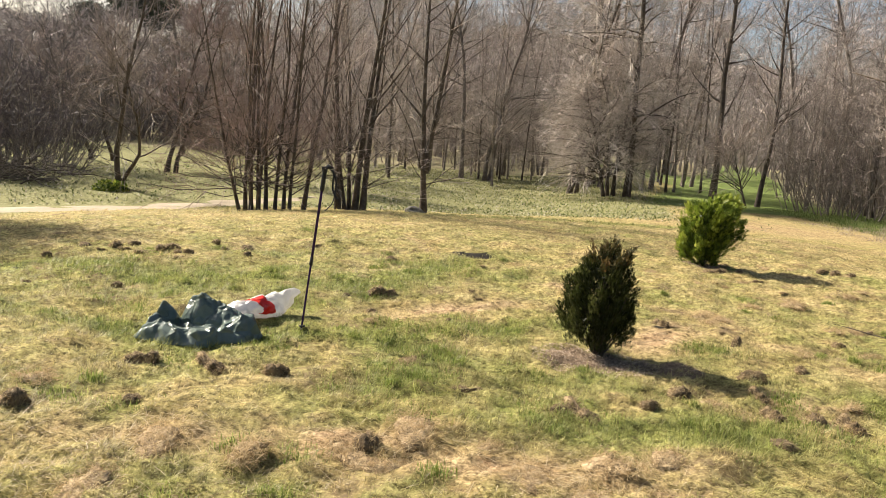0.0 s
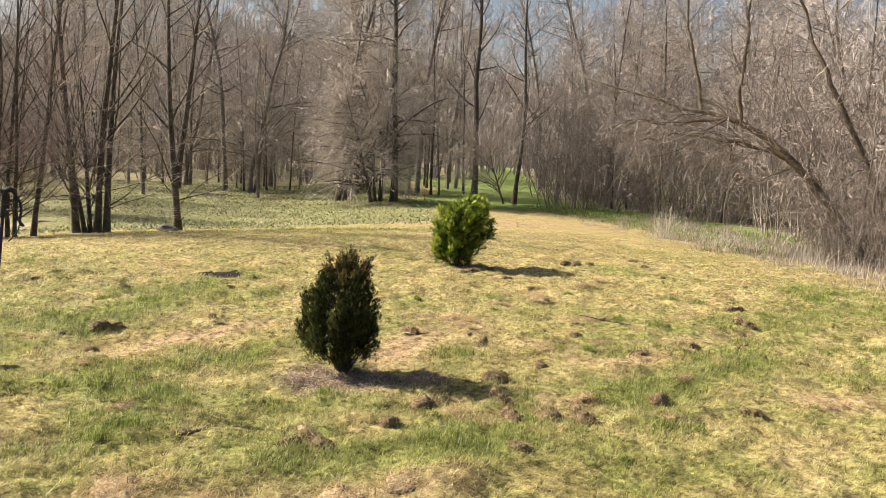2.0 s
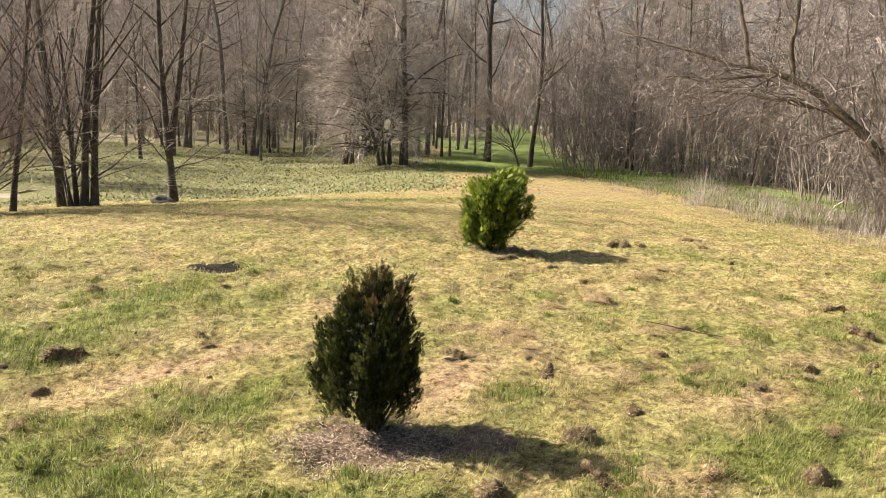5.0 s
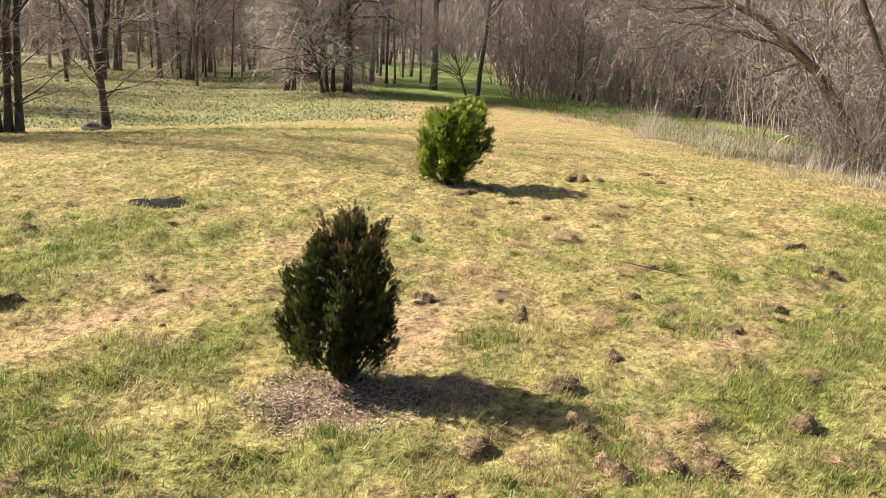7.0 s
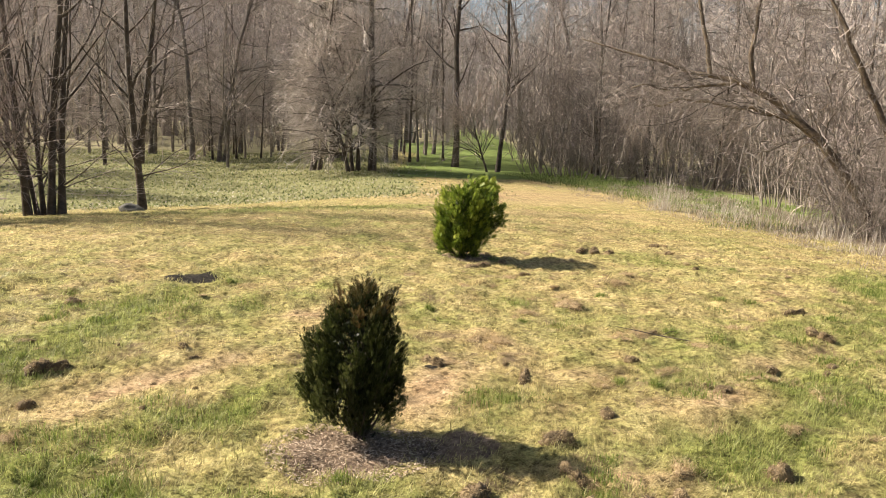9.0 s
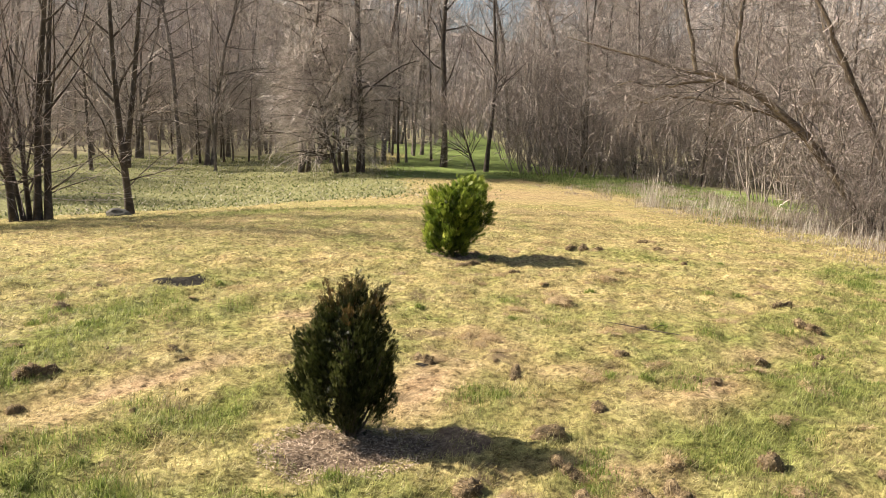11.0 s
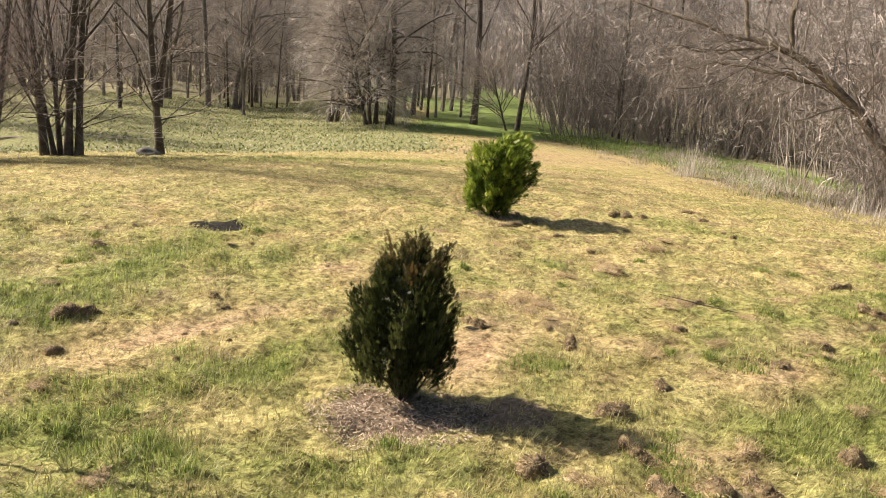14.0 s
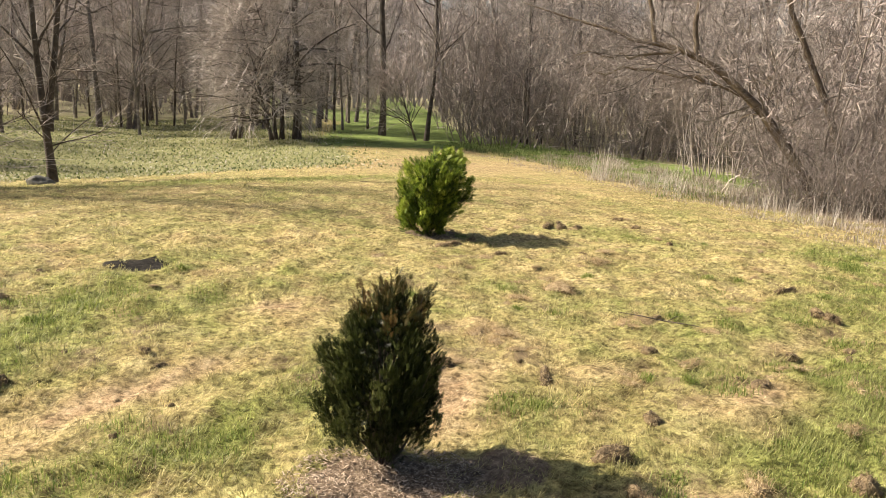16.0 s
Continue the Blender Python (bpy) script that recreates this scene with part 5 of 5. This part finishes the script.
def bare_here(x, y):
    """Places with no grass: mulch, scorched ground."""
    return (np.hypot(x - 1.10, (y - 5.30) * 1.3) + 0.09 * ripple(x, y, 11.0, 4.0) + 0.05 * ripple(x, y, 31.0, 1.0) < 0.32) | (np.hypot(x - 0.38, (y - 9.5) * 1.1) + 0.22 * cloudy(x, y, 7.0, 7, 3) < 0.27) | (np.hypot((x - 1.88) * 0.9, (y - 6.45) * 1.6) + 0.05 * cloudy(x, y, 12.0, 9) < 0.11)


gr_ = np.random.default_rng(17)
V, F, off = [], [], 0
for d0, d1, density, width, two in ((1.6, 4.2, 6000, 0.0017, True), (4.2, 6.5, 4200, 0.0022, False), (6.5, 10, 2200, 0.003, False), (10, 15, 700, 0.0045, False), (15, 20, 250, 0.007, False)):
    area = (radians(104) / 2) * (d1 ** 2 - d0 ** 2)
    n = int(area * density)
    d = np.sqrt(gr_.uniform(d0 ** 2, d1 ** 2, n))
    a = gr_.uniform(radians(-44), radians(60), n)
    x, y = 0.1 + np.sin(a) * d, 0.6 + np.cos(a) * d
    dead, fresh = dead_at(x, y), fresh_and_shade_at(x, y)
    tuft = 0.9 * cloudy(x, y, 6.0, 61, 2) + 0.7 * cloudy(x, y, 15.0, 71) + gr_.normal(0, 0.25, n)
    keep = (tuft > -0.8 + 0.6 * dead) & ~bare_here(x, y) & (dome(x, y) < 14.5)
    x, y, tuft, dead, fresh = x[keep], y[keep], tuft[keep], dead[keep], fresh[keep]
    n = len(x)
    length = np.clip(0.034 + 0.027 * tuft + 0.07 * np.clip(fresh, -0.1, 0.4) - 0.016 * dead + gr_.normal(0, 0.008, n), 0.012, 0.11)
    tilt = np.radians(np.clip(gr_.normal(60, 18, n) - 60 * np.clip(fresh, 0, 0.4) + 16 * dead, 4, 89))
    turn = 3.5 * cloudy(x, y, 2.3, 81, 2) + gr_.normal(0, 1.1, n)
    way = np.stack([np.sin(tilt) * np.cos(turn), np.sin(tilt) * np.sin(turn), np.cos(tilt)], -1) * length[:, None] * (1.25 if two else 1.0)
    root = np.stack([x, y, height(x, y) - 0.004], -1)
    v, f = strips(root, way, np.full(n, width), np.stack([-np.sin(turn + gr_.normal(0, 0.6, n)), np.cos(turn), 0 * turn], -1), 0.3, 0.25, two)
    V.append(v)
    F.append(f + off)
    off += len(v)
V = np.concatenate(V)
grass_mesh = quads("grass", V, np.concatenate(F), GRASS)
grass_mesh.attributes.new("fresh", "FLOAT", "POINT").data.foreach_set("value", fresh_and_shade_at(V[:, 0], V[:, 1]).astype(np.float32))
grass_mesh.attributes.new("dead", "FLOAT", "POINT").data.foreach_set("value", dead_at(V[:, 0], V[:, 1]).astype(np.float32))
tagged(new("grass", grass_mesh), "short patchy straw-yellow and green mown grass", "grass", kind="stuff")


def blades(name, x, y, length, width, upright, mat, label, droop=0.3):
    n = len(x)
    tilt, turn = np.radians(np.clip(np.abs(gr_.normal(0, upright, n)) if upright < 60 else 90 - np.abs(gr_.normal(0, 90 - upright, n)), 0, 88)), gr_.uniform(0, 6.28, n)
    way = np.stack([np.sin(tilt) * np.cos(turn), np.sin(tilt) * np.sin(turn), np.cos(tilt)], -1) * length[:, None]
    v, f = strips(np.stack([x, y, height(x, y) - 0.01], -1), way, np.broadcast_to(width, n).astype(float), np.stack([-np.sin(turn), np.cos(turn), 0 * turn], -1), 0.25, droop, True)
    tagged(new(name, quads(name, v, f, mat)), label, "grass", kind="stuff")


# greener tufts in the lawn
k = 1500
cx, cy = gr_.uniform(-3.5, 8.0, k), 2.6 + 8.0 * gr_.uniform(0, 1, k) ** 1.2
likely = fresh_and_shade_at(cx, cy) + gr_.normal(0, 0.07, k) > 0.13
cx, cy = cx[likely], cy[likely]
N = 46000
who = gr_.integers(0, len(cx), N)
sprd = gr_.uniform(0.02, 0.10, len(cx))[who]
x, y = cx[who] + gr_.normal(0, 1, N) * sprd, cy[who] + gr_.normal(0, 1, N) * sprd
m = ~bare_here(x, y)
blades("green_tufts", x[m], y[m], gr_.uniform(0.03, 0.075, m.sum()) * gr_.uniform(0.7, 1.3, len(cx))[who][m], 0.0021, 34, GREEN_GRASS, "fresh green grass tufts scattered over the lawn")
# dry straw lying about
x, y = gr_.uniform(-3.5, 7, 18000), 2.3 + 7.2 * gr_.uniform(0, 1, 18000) ** 1.3
m = ((ripple(x, y, 2.1, 5.0) > 0.05) | (y + 0.1 * x < 3.75)) & ~bare_here(x, y)
blades("loose_straw", x[m], y[m], gr_.uniform(0.03, 0.09, m.sum()), 0.0016, 75, DRY_GRASS, "loose dry mown straw lying on the turf", 0.1)
x, y = gr_.uniform(-2.2, 1.6, 9000), gr_.uniform(2.2, 3.75, 9000)
m = ripple(x, y, 4.0, 1.0) + 0.5 * ripple(x, y, 11.0, 1.0) > -0.15
blades("raked_straw", x[m], y[m], gr_.uniform(0.05, 0.13, m.sum()), 0.0018, 78, DRY_GRASS, "thick matted straw raked over the bare turf", 0.05)
# rough grass along the wood
n = 38000
y = gr_.uniform(5.5, 25, n)
u = gr_.uniform(0, 1, n) ** 0.8
x = right_edge(y) + u * (3.6 + 0.06 * y) + gr_.normal(0, 0.18, n)
clump = np.clip(0.6 + 0.6 * ripple(x, y, 3.0, 2.0), 0.15, 1.3)
blades("rough_grass", x, y, clump * gr_.uniform(0.06, 0.36, n) * (0.25 + 0.8 * u), 0.0045, 30, ROUGH, "tall dead brownish rough grass along the wood", 0.2)
n = 13000
y = 14 + 16 * gr_.uniform(0, 1, n) ** 0.8
x = right_edge(y) + np.where(y > 15, 1.4, 0.0) + gr_.uniform(0.0, 1, n) * 4.4 - 0.1
blades("rough_green_grass", x, y, gr_.uniform(0.06, 0.2, n), 0.005, 38, SHADY_GRASS, "fresh green grass among the dead rough grass", 0.3)
n = 2000
y = 7.5 + 11 * gr_.uniform(0, 1, n)
x = right_edge(y) + 0.5 + gr_.uniform(0, 1, n) * 2.8
m = cloudy(x, y, 1.2, 91, 2) > -0.05
x, y = x[m], y[m]
n = len(x)
blades("pale_reeds", x, y, gr_.uniform(0.15, 0.6, n) * (1.0 + 0.6 * cloudy(x, y, 2.0, 95)), 0.0028, 34, REED, "pale dead upright stems in the rough grass", 0.1)
n = 170
blades("pale_tussock", 12.1 + gr_.normal(0, 0.16, n), 18.6 + gr_.normal(0, 0.16, n), gr_.uniform(0.4, 1.3, n), 0.004, 30, REED, "large pale dead grass tussock at the turf's edge", 0.15)

# ivy and fallen leaves on the woodland floor
n = 90000
x, y = gr_.uniform(-13, 11, n), 15 + 31 * gr_.uniform(0, 1, n) ** 1.2
m = (dome(x, y) > 13.6) & (x - (y - 20) * 0.2 < 6.5 + gr_.normal(0, 1.0, n)) & (gr_.uniform(0, 1, n) < 0.8)
m &= np.min(np.hypot(x[:, None] - px[None], y[:, None] - py[None]), 1) > 1.1
m &= (x > -4.5) | (gr_.uniform(0, 1, n) < 0.45)
x, y = x[m], y[m]
n = len(x)
size = gr_.uniform(0.012, 0.032, n)
tilt, turn = np.radians(gr_.uniform(0, 75, n)), gr_.uniform(0, 6.28, n)
way = np.stack([np.cos(tilt) * np.cos(turn), np.cos(tilt) * np.sin(turn), np.sin(tilt)], -1) * size[:, None] * 2
v, f = strips(np.stack([x, y, height(x, y) + 0.015], -1), way, size * 0.9, np.stack([-np.sin(turn), np.cos(turn), gr_.normal(0, 0.3, n)], -1), 0.35)
tagged(new("ground_ivy", quads("ground_ivy", v, f, IVY)), "low ivy and fallen leaves covering the woodland floor", "ground cover", kind="stuff")

# chips round the dark thuja
n = 4200
a, r = gr_.uniform(0, 6.28, n), 0.46 * np.sqrt(gr_.uniform(0, 1, n))
x, y = 1.12 + np.cos(a) * r, 5.28 + np.sin(a) * r * 0.8
turn = gr_.uniform(0, 6.28, n)
way = np.stack([np.cos(turn), np.sin(turn), gr_.normal(0.1, 0.25, n)], -1) * gr_.uniform(0.005, 0.022, (n, 1))
v, f = strips(np.stack([x, y, height(x, y) + 0.008], -1), way, gr_.uniform(0.0008, 0.0034, n), np.stack([-np.sin(turn), np.cos(turn), gr_.normal(0, 0.3, n)], -1), 0.7)
CHIPS = leafy("bark_chips", blades_of((0.09, 0.064, 0.046), (0.22, 0.16, 0.11), (0.38, 0.285, 0.20), (0.56, 0.46, 0.35), (0.28, 0.20, 0.14)), 0.05)
tagged(new("bark_mulch", quads("bark_mulch", v, f, CHIPS)), "brown bark chips and dead leaves under the thuja", "mulch", kind="stuff")

# ---- stick, stone ----
stick = thing("fallen_stick", (3.94, 6.86, floor_at(3.94, 6.86)), "thin dry stick lying on the turf", "stick")
part("shaft", quads("shaft", *tube([(-0.24, 0.2, 0.05), (-0.1, 0.09, 0.04), (0.05, -0.03, 0.022), (0.22, -0.19, 0.018)], [0.002, 0.004, 0.005, 0.003], 6), BARK, True), stick)
part("side_twig", quads("side_twig", *tube([(0.05, -0.03, 0.022), (0.13, -0.04, 0.06), (0.2, -0.02, 0.05)], [0.004, 0.003, 0.002], 5), BARK, True), stick)
bm = bmesh.new()
bmesh.ops.create_icosphere(bm, subdivisions=4, radius=0.2)
for vtx in bm.verts:
    vtx.co = vtx.co * (1 + 0.35 * noise.noise(vtx.co * 4) + 0.1 * noise.noise(vtx.co * 14))
    vtx.co.x *= 1.25
    vtx.co.z = max(vtx.co.z * 0.72 + 0.06, -0.05)
stone = part("stone", (bm, STONE), None)
stone.location = (-0.82, 19.15, floor_at(-0.82, 19.15) - 0.03)
tagged(stone, "rounded grey mossy stone beside the forked tree", "stone")
